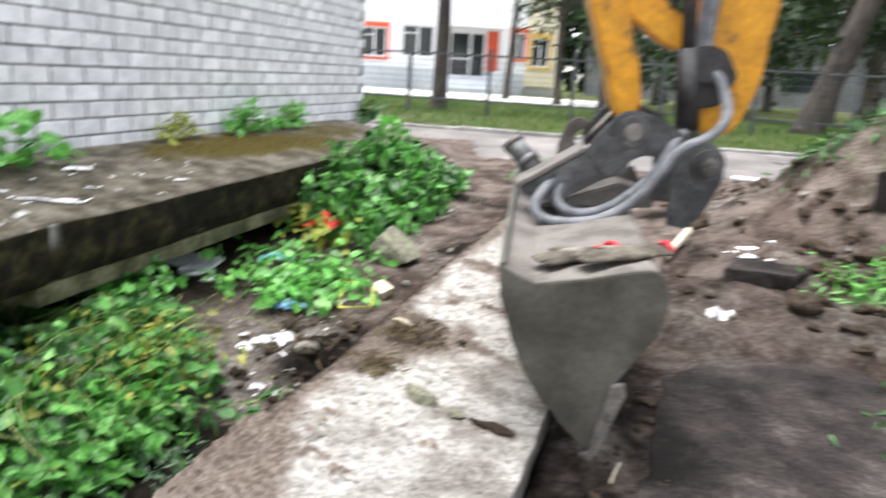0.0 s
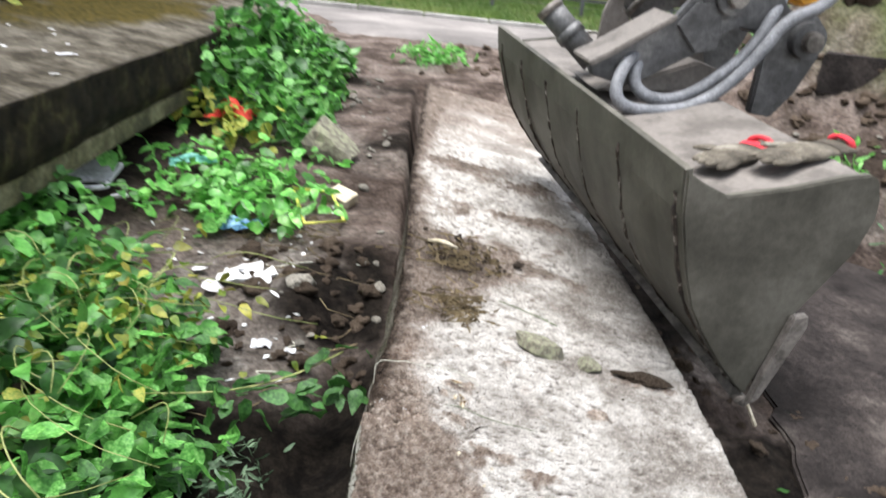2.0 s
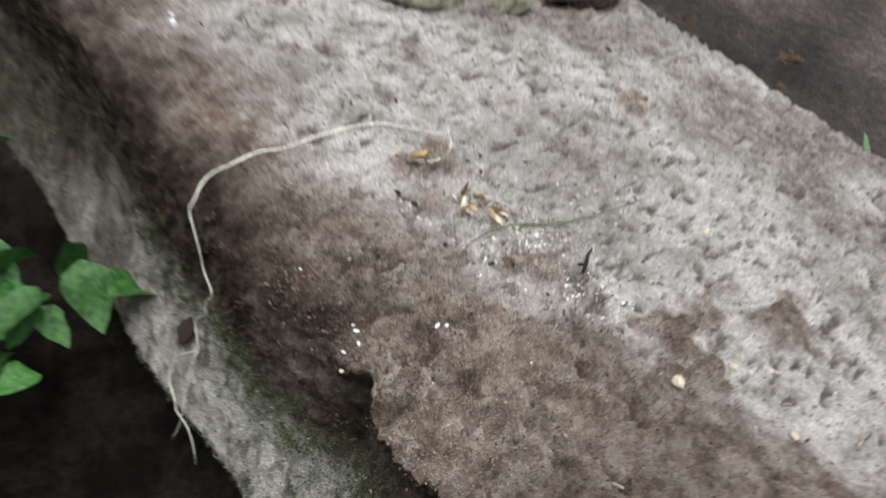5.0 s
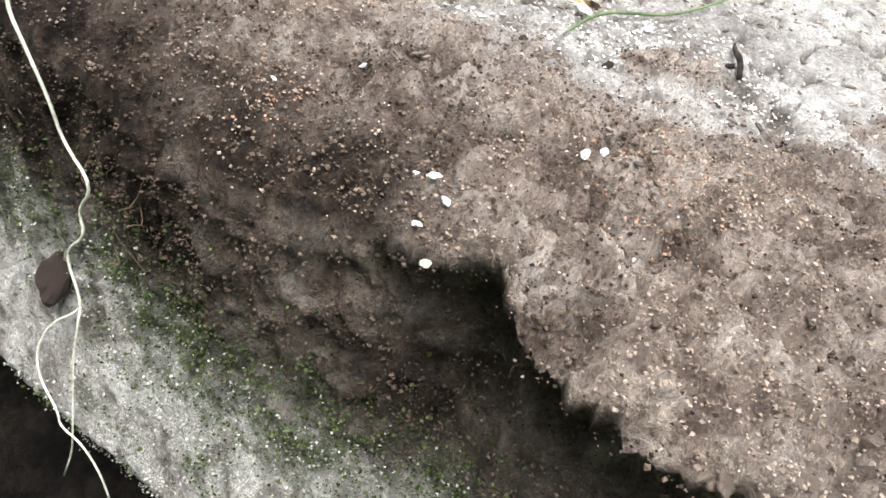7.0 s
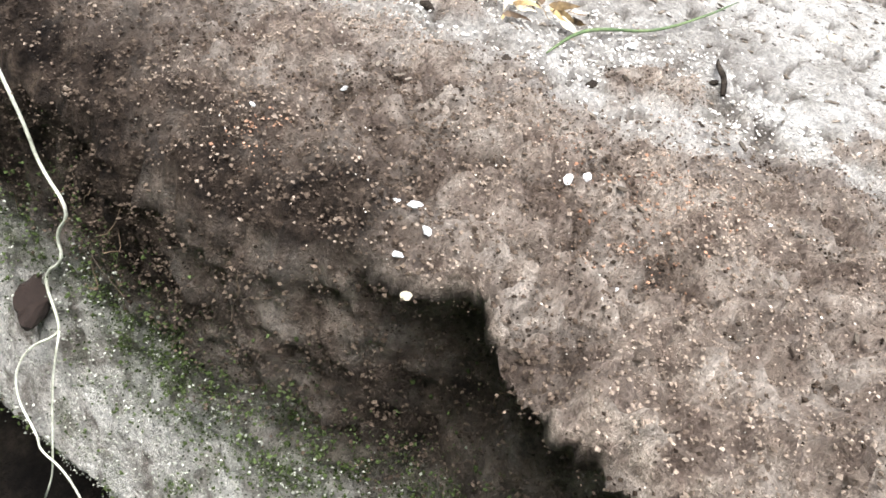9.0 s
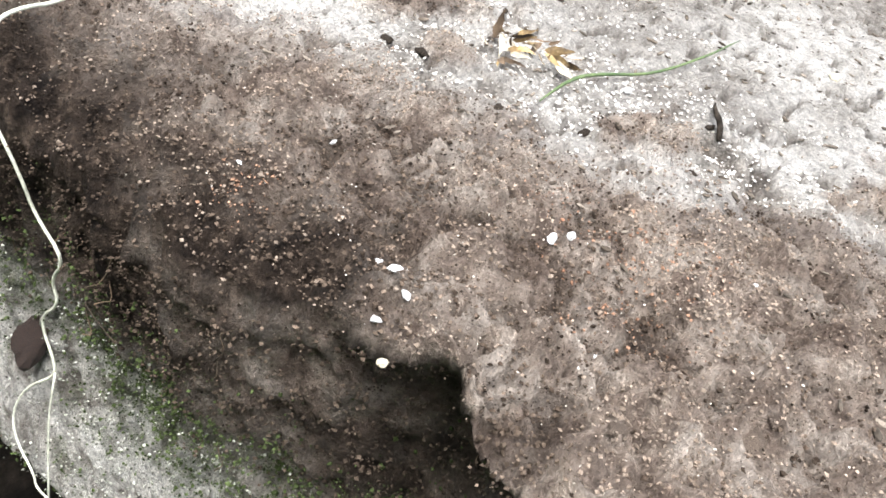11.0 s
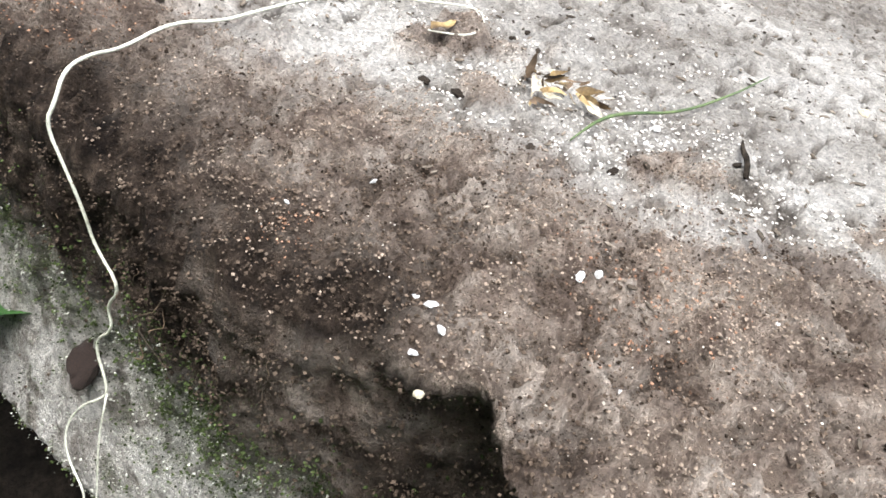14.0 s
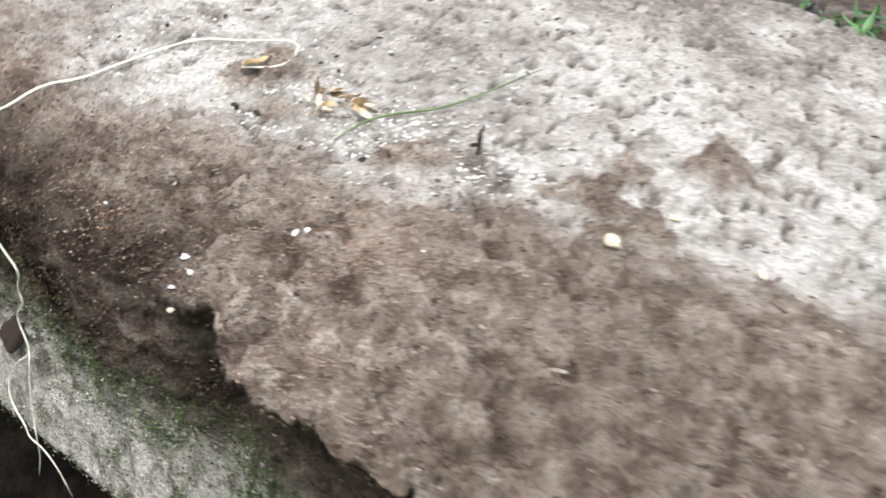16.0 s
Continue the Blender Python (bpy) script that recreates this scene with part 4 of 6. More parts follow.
def glove(place, size, seed):
    """A limp canvas work glove: palm, four fingers, thumb and a rolled knit cuff."""
    r = random.Random(seed)
    ob = thing("work_glove", "soiled canvas work glove with a red cuff on the bucket", "glove", "gloves on the bucket", place)
    bm = bmesh.new()

    def lump(c, rad, yaw=0):
        got = bmesh.ops.create_icosphere(bm, subdivisions=2, radius=1.0)
        bmesh.ops.transform(bm, matrix=Matrix.Translation(c) @ Matrix.Rotation(yaw, 4, "Z") @ Matrix.Diagonal((*rad, 1)), verts=got["verts"])
        for v in got["verts"]:
            v.co.z += 0.003 * noise.noise(v.co * 22 + Vector((seed, 0, 0)))
            v.co.z = max(0.001, v.co.z)
    lump((-0.01, 0, 0.022), (0.09, 0.05, 0.026))
    lump((-0.07, 0, 0.018), (0.07, 0.042, 0.020))
    lump((0.06, 0, 0.018), (0.05, 0.042, 0.018))
    for i in range(4):
        y = -0.03 + 0.02 * i
        lump((-0.10 - 0.006 * (i in (1, 2)), y, 0.014 + 0.004 * r.random()), (0.058, 0.0155, 0.015), r.uniform(-0.08, 0.08))
    lump((-0.02, 0.062, 0.014), (0.045, 0.014, 0.013), -0.6)
    body = part("palm", bm, M_glove, ob, smooth=True)
    pts = [(0.115 + 0.005 * r.random(), 0.028 * math.cos(a * math.pi / 6), 0.032 + 0.026 * math.sin(a * math.pi / 6)) for a in range(13)]
    part("cuff", tube_data("cuff", pts, 0.010, M_cuff, 8, 1), None, ob, "red knitted cuff")
    bm = bmesh.new()
    got = bmesh.ops.create_cone(bm, cap_ends=False, segments=14, radius1=0.040, radius2=0.046, depth=0.05)
    bmesh.ops.transform(bm, matrix=Matrix.Translation((0.092, 0, 0.022)) @ Matrix.Rotation(math.pi / 2, 4, "Y") @ Matrix.Diagonal((0.42, 1, 1, 1)), verts=got["verts"])
    part("sleeve", bm, M_cuff if seed % 2 else M_glove, ob, smooth=True)
    for c in ob.children:
        c.scale = (size, size, size * 0.62)
    return ob


base_rot = Matrix((AP, AU, AW)).transposed().to_4x4()
glove(Matrix.Translation(rig(0.27, 0.235, -0.036)) @ base_rot @ Matrix.Rotation(radians(34), 4, "Z"), 1.15, 1)
glove(Matrix.Translation(rig(0.42, 0.165, 0.002)) @ base_rot @ Matrix.Rotation(radians(20), 4, "Z") @ Matrix.Rotation(radians(-3), 4, "Y"), 1.15, 2)


# ---- small things on the slab ----
def lay(name, data, m, label, category, group=""):
    ob = tagged(new(name, data), label, category, group)
    ob.matrix_world = m
    return ob


lay("stone", stone_data("stone", 3, M_mossrock, 0.42, 0.4, 3, 4), Matrix.Translation(on_slab(-0.628, 2.345, 0.018)) @ pose(0, 0, 0, 0, 7, -22) @ Matrix.Diagonal((0.135, 0.10, 0.13, 1)), "flat yellowish stone lying on the pale slab", "stone", "stones on the slab")
lay("stone", stone_data("stone", 8, M_mossrock, 0.45, 0.4, 3, 3), Matrix.Translation(on_slab(-0.493, 2.312, 0.012)) @ pose(0, 0, 0, 0, 7, 10) @ Matrix.Diagonal((0.085, 0.07, 0.09, 1)), "small greenish stone lying on the pale slab", "stone", "stones on the slab")
lay("soil_clod", stone_data("soil_clod", 11, M_clod, 0.3, 0.6, 3), Matrix.Translation(on_slab(-0.355, 2.285, 0.006)) @ pose(0, 0, 0, 0, 7, -10) @ Matrix.Diagonal((0.13, 0.055, 0.09, 1)), "flattened brown clod on the slab's edge", "clod")
STRING = [(-0.875, 2.091), (-0.849, 2.082), (-0.824, 2.088), (-0.801, 2.109), (-0.834, 2.137), (-0.862, 2.151), (-0.928, 2.155), (-0.957, 2.147), (-0.981, 2.15), (-1.006, 2.151), (-1.022, 2.145)]
pts = [on_slab(x, y, 0.005) for x, y in STRING] + [Vector(v) for v in ((-1.04, 2.132, 0.257), (-1.049, 2.126, 0.249), (-1.053, 2.128, 0.241), (-1.053, 2.121, 0.225), (-1.053, 2.114, 0.208), (-1.053, 2.111, 0.191), (-1.055, 2.093, 0.181), (-1.055, 2.108, 0.159), (-1.057, 2.102, 0.149), (-1.059, 2.119, 0.129), (-1.064, 2.105, 0.113), (-1.066, 2.105, 0.105), (-1.072, 2.121, 0.088), (-1.079, 2.128, 0.068), (-1.084, 2.123, 0.053), (-1.087, 2.107, 0.044), (-1.089, 2.106, 0.034), (-1.089, 2.088, 0.038), (-1.09, 2.076, 0.022), (-1.092, 2.07, -0.005))]
lay("root_fibre", tube_data("root_fibre", pts, [0.0005] * 5 + [0.00075] * 9 + [0.0007] * (len(pts) - 22) + [0.00055] * 8, M_string, 6, 2), Matrix(), "long pale root fibre hanging over the slab's brink", "root")
pts = [Vector(v) for v in ((-1.066, 2.103, 0.11), (-1.074, 2.103, 0.085), (-1.08, 2.10, 0.067), (-1.088, 2.096, 0.039), (-1.09, 2.10, 0.015), (-1.095, 2.106, -0.01))]
lay("root_fibre", tube_data("root_fibre", pts, 0.0005, M_string, 5, 2), Matrix(), "thin greenish root fibre on the slab's side", "root")
pts = [on_slab(x, y, u) for x, y, u in ((-0.891, 1.995, 0.002), (-0.864, 1.995, 0.005), (-0.841, 1.991, 0.006), (-0.796, 1.976, 0.005), (-0.735, 1.964, 0.005), (-0.70, 1.962, 0.004), (-0.673, 1.961, 0.002))]
lay("grass_stalk", tube_data("grass_stalk", pts, [0.0004, 0.0009, 0.0009, 0.0008, 0.0007, 0.0006, 0.0003], M_blade, 6, 2), Matrix(), "thin green grass stalk on the pale slab", "grass stalk")
pts = [on_slab(x, y, 0.008) for x, y in ((-0.71, 2.62), (-0.66, 2.60), (-0.60, 2.56), (-0.545, 2.52))]
lay("grass_stalk", tube_data("grass_stalk", pts, 0.0016, M_blade, 6, 2), Matrix(), "thin green grass stalk on the pale slab", "grass stalk")
rng = random.Random(5)
husk = thing("dry_husk", "broken golden brown seed husk on the slab", "husk")
for i in range(40):
    t = rng.random()
    x, y = -0.858 + 0.014 * t + rng.gauss(0, 0.005), 2.044 - 0.036 * t + rng.gauss(0, 0.003)
    if i > 33:
        x, y = -0.872 + rng.gauss(0, 0.005), 2.026 + rng.gauss(0, 0.003)
    ln = rng.uniform(0.006, 0.015)
    m = Matrix.Translation(on_slab(x, y, 0.002 + 0.008 * rng.random())) @ Matrix.Rotation(-1.2 + rng.gauss(0, 0.8), 4, "Z") @ Matrix.Rotation(rng.gauss(-0.1, 0.4), 4, "Y") @ Matrix.Rotation(rng.gauss(0, 0.9), 4, "X") @ Matrix.Diagonal((ln, ln * rng.uniform(0.7, 1.5), ln, 1))
    v, f = LEAVES["long"][i % 4]
    part("flake", mesh_of("flake", v @ np.array(m)[:3, :3].T + np.array(m)[:3, 3], f, (M_husk, M_twig, M_husk, M_twig, M_tan)[i % 5]), None, husk)
v, f = LEAVES["long"][1]
m = np.array(Matrix.Translation(on_slab(-0.874, 2.090, 0.006)) @ pose(0, 0, 0, 0, 0, 10) @ Matrix.Scale(0.032, 4))
lay("dry_pod", mesh_of("dry_pod", v @ m[:3, :3].T + m[:3, 3], f, M_husk), Matrix(), "small yellow dry pod beside the root fibre", "pod")
crumb = [stone_data("crumb", 20 + i, M_crumb, 0.8, 0.5, 2) for i in range(3)]
for x, y, s in ((-0.811, 2.077, 7), (-0.793, 2.078, 8), (-0.812, 2.059, 7), (-0.756, 2.053, 7), (-0.903, 2.069, 11), (-0.901, 2.051, 11), (-0.914, 2.002, 9), (-0.946, 2.045, 8), (-0.877, 1.926, 6), (-0.86, 2.184, 7), (-0.813, 2.174, 8), (-0.652, 2.238, 8), (-0.601, 2.194, 9), (-0.431, 2.18, 16), (-0.893, 1.971, 9), (-0.845, 1.949, 10), (-0.82, 1.935, 8), (-0.79, 2.09, 4), (-0.72, 2.13, 6), (-0.68, 2.06, 5), (-0.62, 2.11, 6)):
    lay("crumb", crumb[rng.randrange(3)], Matrix.Translation(on_slab(x, y, 0.0008)) @ pose(0, 0, 0, rng.uniform(-25, 25), 0, rng.uniform(0, 360)) @ Matrix.Diagonal((s / 1500, s / 1900, s / 2600, 1)), "tiny dark soil crumb on the pale slab", "crumb", "crumbs on the slab")
chip = [stone_data("chip", 30 + i, M_foam, 0.5, 0.5, 2, 3) for i in range(2)]
for x, y, s in ((-0.986, 2.028, 6), (-0.981, 1.943, 9), (-0.977, 1.939, 7), (-1.023, 1.978, 6), (-1.029, 1.968, 8), (-1.033, 1.961, 7), (-1.043, 1.963, 7), (-1.025, 2.033, 4), (-1.015, 1.911, 4), (-0.90, 1.90, 3), (-0.95, 1.885, 4), (-0.83, 1.976, 10), (-0.94, 2.35, 18), (-0.955, 2.335, 14), (-0.93, 2.37, 12)):
    lay("white_chip", chip[rng.randrange(2)], Matrix.Translation(on_slab(x, y, 0.0015)) @ pose(0, 0, 0, rng.uniform(-30, 30), rng.uniform(-30, 30), rng.uniform(0, 360)) @ Matrix.Scale(s / 2000, 4), "tiny white chip in the soil on the slab", "chip", "white chips")
tanp = [stone_data("pebble", 40 + i, M_tan, 0.6, 0.4, 2, 2) for i in range(2)]
for x, y, s in ((-0.866, 1.816, 11), (-0.80, 1.80, 8), (-0.82, 1.74, 8), (-1.052, 1.953, 3.5), (-0.66, 1.9, 9)):
    lay("pebble", tanp[rng.randrange(2)], Matrix.Translation(on_slab(x, y, 0.0015)) @ pose(0, 0, 0, 10, 10, rng.uniform(0, 360)) @ Matrix.Scale(s / 1000, 4), "tan pebble set in the soil on the slab", "pebble", "pebbles")
lay("rusty_stub", stone_data("rusty_stub", 50, M_rustpatch, 1.0, 0.5, 3, 5), pose(-1.060, 2.128, 0.104, 20, 0, 0) @ Matrix.Diagonal((0.024, 0.022, 0.032, 1)), "dark rusty iron stub in the slab's side", "iron stub")
pts = [on_slab(-0.797, 1.941, 0.002), on_slab(-0.808, 1.938, 0.004), on_slab(-0.818, 1.932, 0.004), on_slab(-0.826, 1.928, 0.002)]
lay("twig", tube_data("twig", pts, [0.0006, 0.0014, 0.0017, 0.0013], M_crumb, 6, 1), Matrix(), "short dark crooked twig on the pale slab", "twig")

# soil crumbs and grit joined into covers on the slab
rs = np.random.RandomState(11)
ico = bmesh.new()
bmesh.ops.create_icosphere(ico, subdivisions=1, radius=0.5)
iv = np.array([v.co[:] for v in ico.verts]); ifc = [tuple(v.index for v in q.verts) for q in ico.faces]
ico.free()
OCT = np.array([(1, 0, 0), (-1, 0, 0), (0, 1, 0), (0, -1, 0), (0, 0, 1), (0, 0, -1)], float)
OCT_F = np.array([(0, 2, 4), (2, 1, 4), (1, 3, 4), (3, 0, 4), (2, 0, 5), (1, 2, 5), (3, 1, 5), (0, 3, 5)])


def grains(name, weights, n, low, high, material, label, sink=0.2, flat=0.75):
    """Many tiny angular grains on the slab, as one mesh."""
    w = weights * ((SLAB["points"][:, 1] > 1.5) & (SLAB["points"][:, 1] < 2.55))
    at = rs.choice(len(w), n, p=w / w.sum())
    p = SLAB["points"][at] + rs.normal(0, 0.0018, (n, 3)) * np.array([1, 1, 0.15])
    s = low * (high / low) ** (rs.rand(n) ** 2.2)
    v = OCT[None] * (s[:, None, None] * rs.uniform(0.55, 1.25, (n, 6, 1)) * 0.5)
    a, b_ = rs.uniform(0, 6.3, n), rs.uniform(-0.8, 0.8, n)
    ca, sa, cb, sb = np.cos(a)[:, None], np.sin(a)[:, None], np.cos(b_)[:, None], np.sin(b_)[:, None]
    x, y, z = v[:, :, 0], v[:, :, 1], v[:, :, 2] * flat
    y, z = y * cb - z * sb, y * sb + z * cb
    x, y = x * ca - y * sa, x * sa + y * ca
    V = np.stack([x, y, z], 2) + p[:, None, :]
    V[:, :, 2] += (s * (0.5 - sink))[:, None]
    F = (OCT_F[None] + 6 * np.arange(n)[:, None, None]).reshape(-1, 3)
    return tagged(new(name, mesh_of(name, V.reshape(-1, 3), F, material, smooth=False)), label, "soil", kind="stuff")


PX, PY = SLAB["points"][:, 0], SLAB["points"][:, 1]
rest_area = np.exp(-((PY - 1.98) / 0.16) ** 2) * (PX < -0.7) + 0.12


def grit(name, low, high, island=0.5):
    return surface(name, [(0.3, low), (0.7, high)], 60, 0.95, 0.0, 300, specular=0.05, island=island)


brown = grit("brown_crumbs", (0.13, 0.099, 0.077), (0.26, 0.208, 0.166), 0.4)
grains("soil_crumbs", SLAB["soil"] * (1 - 0.85 * SLAB["wet_shade"]) * rest_area * np.clip(0.25 + 3 * SLAB["clump"], 0.05, 1), 22000, 0.0005, 0.0019, brown, "loose brown soil crumbs on the slab", 0.3)
grains("dark_crumbs", SLAB["soil"] * rest_area * np.clip(0.3 - 2 * SLAB["clump"], 0.05, 1), 16000, 0.0005, 0.0022, grit("dark_crumbs", (0.03, 0.021, 0.016), (0.11, 0.083, 0.064), 0.6), "dark soil crumbs between the paler ones", 0.3)
grains("pale_sand", SLAB["soil"] * (1 - SLAB["wet_shade"]) * rest_area, 1500, 0.0004, 0.0011, grit("pale_sand", (0.36, 0.32, 0.27), (0.6, 0.55, 0.49)), "pale sand grains in the soil on the slab", 0.3)
dust = np.exp(-((PX + 1.029) / 0.010) ** 2 - ((PY - 2.025) / 0.010) ** 2) + 0.8 * np.exp(-((PX + 0.974) / 0.03) ** 2 - ((PY - 1.915) / 0.022) ** 2) + 0.6 * np.exp(-((PX + 0.96) / 0.014) ** 2 - ((PY - 1.953) / 0.010) ** 2) + np.exp(-((PX + 0.985) / 0.03) ** 2 - ((PY - 2.20) / 0.03) ** 2)
grains("brick_dust", SLAB["soil"] * dust * (dust > 0.1), 1500, 0.0006, 0.0018, grit("brick_dust", (0.17, 0.09, 0.058), (0.33, 0.2, 0.135), 0.4), "reddish brick dust in the soil on the slab")
# crumbs strewn by the same mask, dark for damp and for painted shade
grains("wet_crumbs", SLAB["wet_shade"] * (SLAB["face"] + 0.5 * SLAB["soil"]) * rest_area, 28000, 0.0006, 0.0024, grit("wet_crumbs", (0.022, 0.016, 0.012), (0.095, 0.071, 0.054), 0.6), "dark soil crumbs, damp and toned for shade, along the slab's brink", 0.3)
grains("pale_grit", (1 - SLAB["soil"]) ** 5 * SLAB["top"] * rest_area * (PX < -0.45), 7500, 0.0008, 0.003, grit("pale_grit", (0.34, 0.315, 0.285), (0.60, 0.575, 0.54)), "pale grit on the slab", 0.35, 0.5)
grains("side_grit", SLAB["face"] * (1 - SLAB["brown"]) * rest_area * (SLAB["points"][:, 2] > 0.0), 14000, 0.0006, 0.002, grit("side_grit", (0.16, 0.165, 0.13), (0.44, 0.435, 0.385), 0.5), "whitish grit crust on the slab's side", 0.4)
grains("moss_tips", SLAB["moss"] * SLAB["face"] * rest_area, 24000, 0.0007, 0.0024, surface("moss_tips", [(0.3, (0.026, 0.036, 0.012)), (0.7, (0.065, 0.085, 0.034))], 60, 0.9, 0.0, 300, specular=0.05, island=0.6), "green moss on the slab's side", 0.25)
hair = []
for k in range(24):
    w = SLAB["wet_shade"] * SLAB["face"] * (np.abs(SLAB["points"][:, 1] - 2.05) < 0.25)
    p = Vector(SLAB["points"][rs.choice(len(w), p=w / w.sum())])
    ln, q = rs.uniform(0.012, 0.04), [p]
    for j in range(3):
        q.append(q[-1] + Vector((-rs.uniform(0.0, 0.5), rs.normal(0, 0.6), rs.normal(-0.5, 0.5))) * (ln / 3))
    hair.append(q)
for q in hair:
    lay("rootlet", tube_data("rootlet", q, 0.00025, M_twig, 4, 1), Matrix(), "hair-thin dry rootlet at the slab's brink", "root", "rootlets")
# crumbly lumps of soil along the brink
M_lump = surface("crumbly_soil", [(0.3, (0.19, 0.144, 0.115)), (0.5, (0.31, 0.245, 0.2)), (0.7, (0.43, 0.35, 0.29))], 60, 0.95, 1.0, 260, rand=0.3, depth=0.004, specular=0.05)
lumps = [stone_data("soil_lump", 110 + i, M_lump, 0.7, 0.7, 3) for i in range(5)]
w = SLAB["brink"] * ((SLAB["points"][:, 1] > 1.6) & (SLAB["points"][:, 1] < 1.97)) * np.clip(0.3 + 2 * SLAB["clump"], 0.02, 1)
for at in rs.choice(len(w), 150, p=w / w.sum()):
    s = min(0.009, 0.0045 * math.exp(rs.normal(0, 0.5)))
    lay("soil_lump", lumps[rs.randint(5)], Matrix.Translation(Vector(SLAB["points"][at]) - Vector((0, 0, 0.3 * s))) @ pose(0, 0, 0, rs.uniform(0, 360), rs.uniform(0, 360), rs.uniform(0, 360)) @ Matrix.Scale(s, 4), "crumbly brown lump of soil on the slab's brink", "soil lump", "soil lumps on the brink")
# fine dark debris scattered over the white part
brown_grit = surface("brown_grit", [(0.3, (0.045, 0.036, 0.028)), (0.7, (0.17, 0.145, 0.12))], 60, 0.95, 0.0, 300, specular=0.05, island=0.6)
gv, gf2 = [], []
for _ in range(12000):
    y, x = rs.uniform(1.3, 3.1), rs.uniform(-0.98, -0.26)
    s = min(0.0042, 0.0014 * math.exp(rs.normal(0, 0.5)))
    a = rs.uniform(0, 6.3)
    v = iv * np.array([s * rs.uniform(1, 2.6), s * 0.7, s * 0.5])
    v = np.stack([v[:, 0] * math.cos(a) - v[:, 1] * math.sin(a), v[:, 0] * math.sin(a) + v[:, 1] * math.cos(a), v[:, 2]], 1)
    gf2 += [tuple(k + len(gv) * len(iv) for k in q) for q in ifc]
    gv.append(v + np.array(on_slab(x, y, 0.0006)))
tagged(new("dark_grit", mesh_of("dark_grit", np.concatenate(gv), gf2, brown_grit, smooth=False)), "fine dark grit strewn over the pale slab", "grit", kind="stuff")


def straw_heap(cx, cy, rx_, ry_, n, label, seed, up):
    r = random.Random(seed)
    verts, faces = [], []
    for _ in range(n):
        x, y = cx + r.gauss(0, rx_), cy + r.gauss(0, ry_)
        a, ln, w = r.uniform(0, math.pi), r.uniform(0.02, 0.075), r.uniform(0.0008, 0.0018)
        dx, dy = math.cos(a) * ln / 2, math.sin(a) * ln / 2
        z = up(x, y) + r.uniform(0.004, 0.02)
        k = len(verts)
        for sx in (-1, 1):
            for (ox, oz) in ((-dy / ln * w * 2, 0), (dy / ln * w * 2, 0), (0, w * 2)):
                verts.append((x + sx * dx + ox, y + sx * dy, z + oz + sx * r.uniform(-0.006, 0.006)))
        faces += [(k, k + 1, k + 4, k + 3), (k + 1, k + 2, k + 5, k + 4), (k + 2, k, k + 3, k + 5)]
    return tagged(new("straw", mesh_of("straw", verts, faces, M_straw, smooth=False)), label, "straw", kind="stuff")


slab_z = lambda x, y: on_slab(x, y).z
straw_heap(-0.84, 2.50, 0.045, 0.05, 110, "scattered dry straw on the slab's soil", 1, slab_z)
straw_heap(-0.82, 2.86, 0.07, 0.09, 130, "matted dry roots and straw on a heap of soil", 2, lambda x, y: slab_z(x, y) + 0.012)
for k in range(60):
    x, y = rng.gauss(-0.80, 0.08), rng.gauss(2.9, 0.09)
    lay("clod", crumb[k % 3], Matrix.Translation(on_slab(x, y, 0.010)) @ pose(0, 0, 0, rng.uniform(0, 60), 0, rng.uniform(0, 360)) @ Matrix.Scale(min(0.035, 0.011 * math.exp(rng.gauss(0, 0.5))), 4), "dark soil clod heaped on the slab", "clod", "clods on the slab")
straw_heap(-1.55, 3.55, 0.14, 0.12, 160, "reddish dry litter between scraps on the soil", 3, lambda x, y: float(ground_height(x, y)))
lay("bark_strip", tube_data("bark_strip", [on_slab(-0.93, 2.925, 0.03), on_slab(-0.885, 2.905, 0.036), on_slab(-0.83, 2.895, 0.03)], [0.004, 0.011, 0.004], M_tan, 6, 1), Matrix(), "curled tan strip of bark on the soil heap", "bark")

# ---- rubble and litter on the ground ----
STONES = [stone_data("rubble", 60 + i, M_stone, 0.6, 0.4, 2, 4) for i in range(5)]
CLODS = [stone_data("clod", 70 + i, M_clod, 0.6, 1.0, 3) for i in range(5)]


def strew(n, area, sizes, pool, name, label, category, group, seed):
    r = random.Random(seed)
    for _ in range(n):
        x, y = r.uniform(area[0], area[1]), r.uniform(area[2], area[3])
        s = min(sizes[1], sizes[0] * math.exp(abs(r.gauss(0, 0.6))))
        lay(name, pool[r.randrange(len(pool))], Matrix.Translation(on_ground(x, y, s * 0.15)) @ pose(0, 0, 0, r.uniform(-25, 25), r.uniform(-25, 25), r.uniform(0, 360)) @ Matrix.Scale(s, 4), label, category, group)


strew(70, (0.3, 2.6, 4.1, 7.5), (0.05, 0.22), CLODS, "clod", "brown soil clod on the dug-up ground", "clod", "clods beside the bucket", 1)
strew(45, (0.25, 2.6, 4.1, 7.5), (0.035, 0.15), STONES, "rubble", "grey piece of rubble on the dug-up ground", "rubble", "rubble beside the bucket", 2)
strew(40, (1.1, 1.9, 4.5, 5.6), (0.05, 0.13), CLODS, "clod", "dark soil clod heaped beside a broken plate", "clod", "clods beside the bucket", 8)
strew(60, (-1.0, 1.2, 6.7, 8.8), (0.04, 0.14), CLODS, "clod", "pale brown clod on the bare strip before the lane", "clod", "clods before the lane", 3)
strew(60, (-1.6, -1.1, 2.5, 3.4), (0.025, 0.09), CLODS, "clod", "dark loose clod beside the slab", "clod", "clods beside the slab", 4)
strew(50, (-2.1, -1.08, 2.4, 4.8), (0.02, 0.07), STONES, "rubble", "small grey stone on the bare soil", "rubble", "stones between scraps", 5)
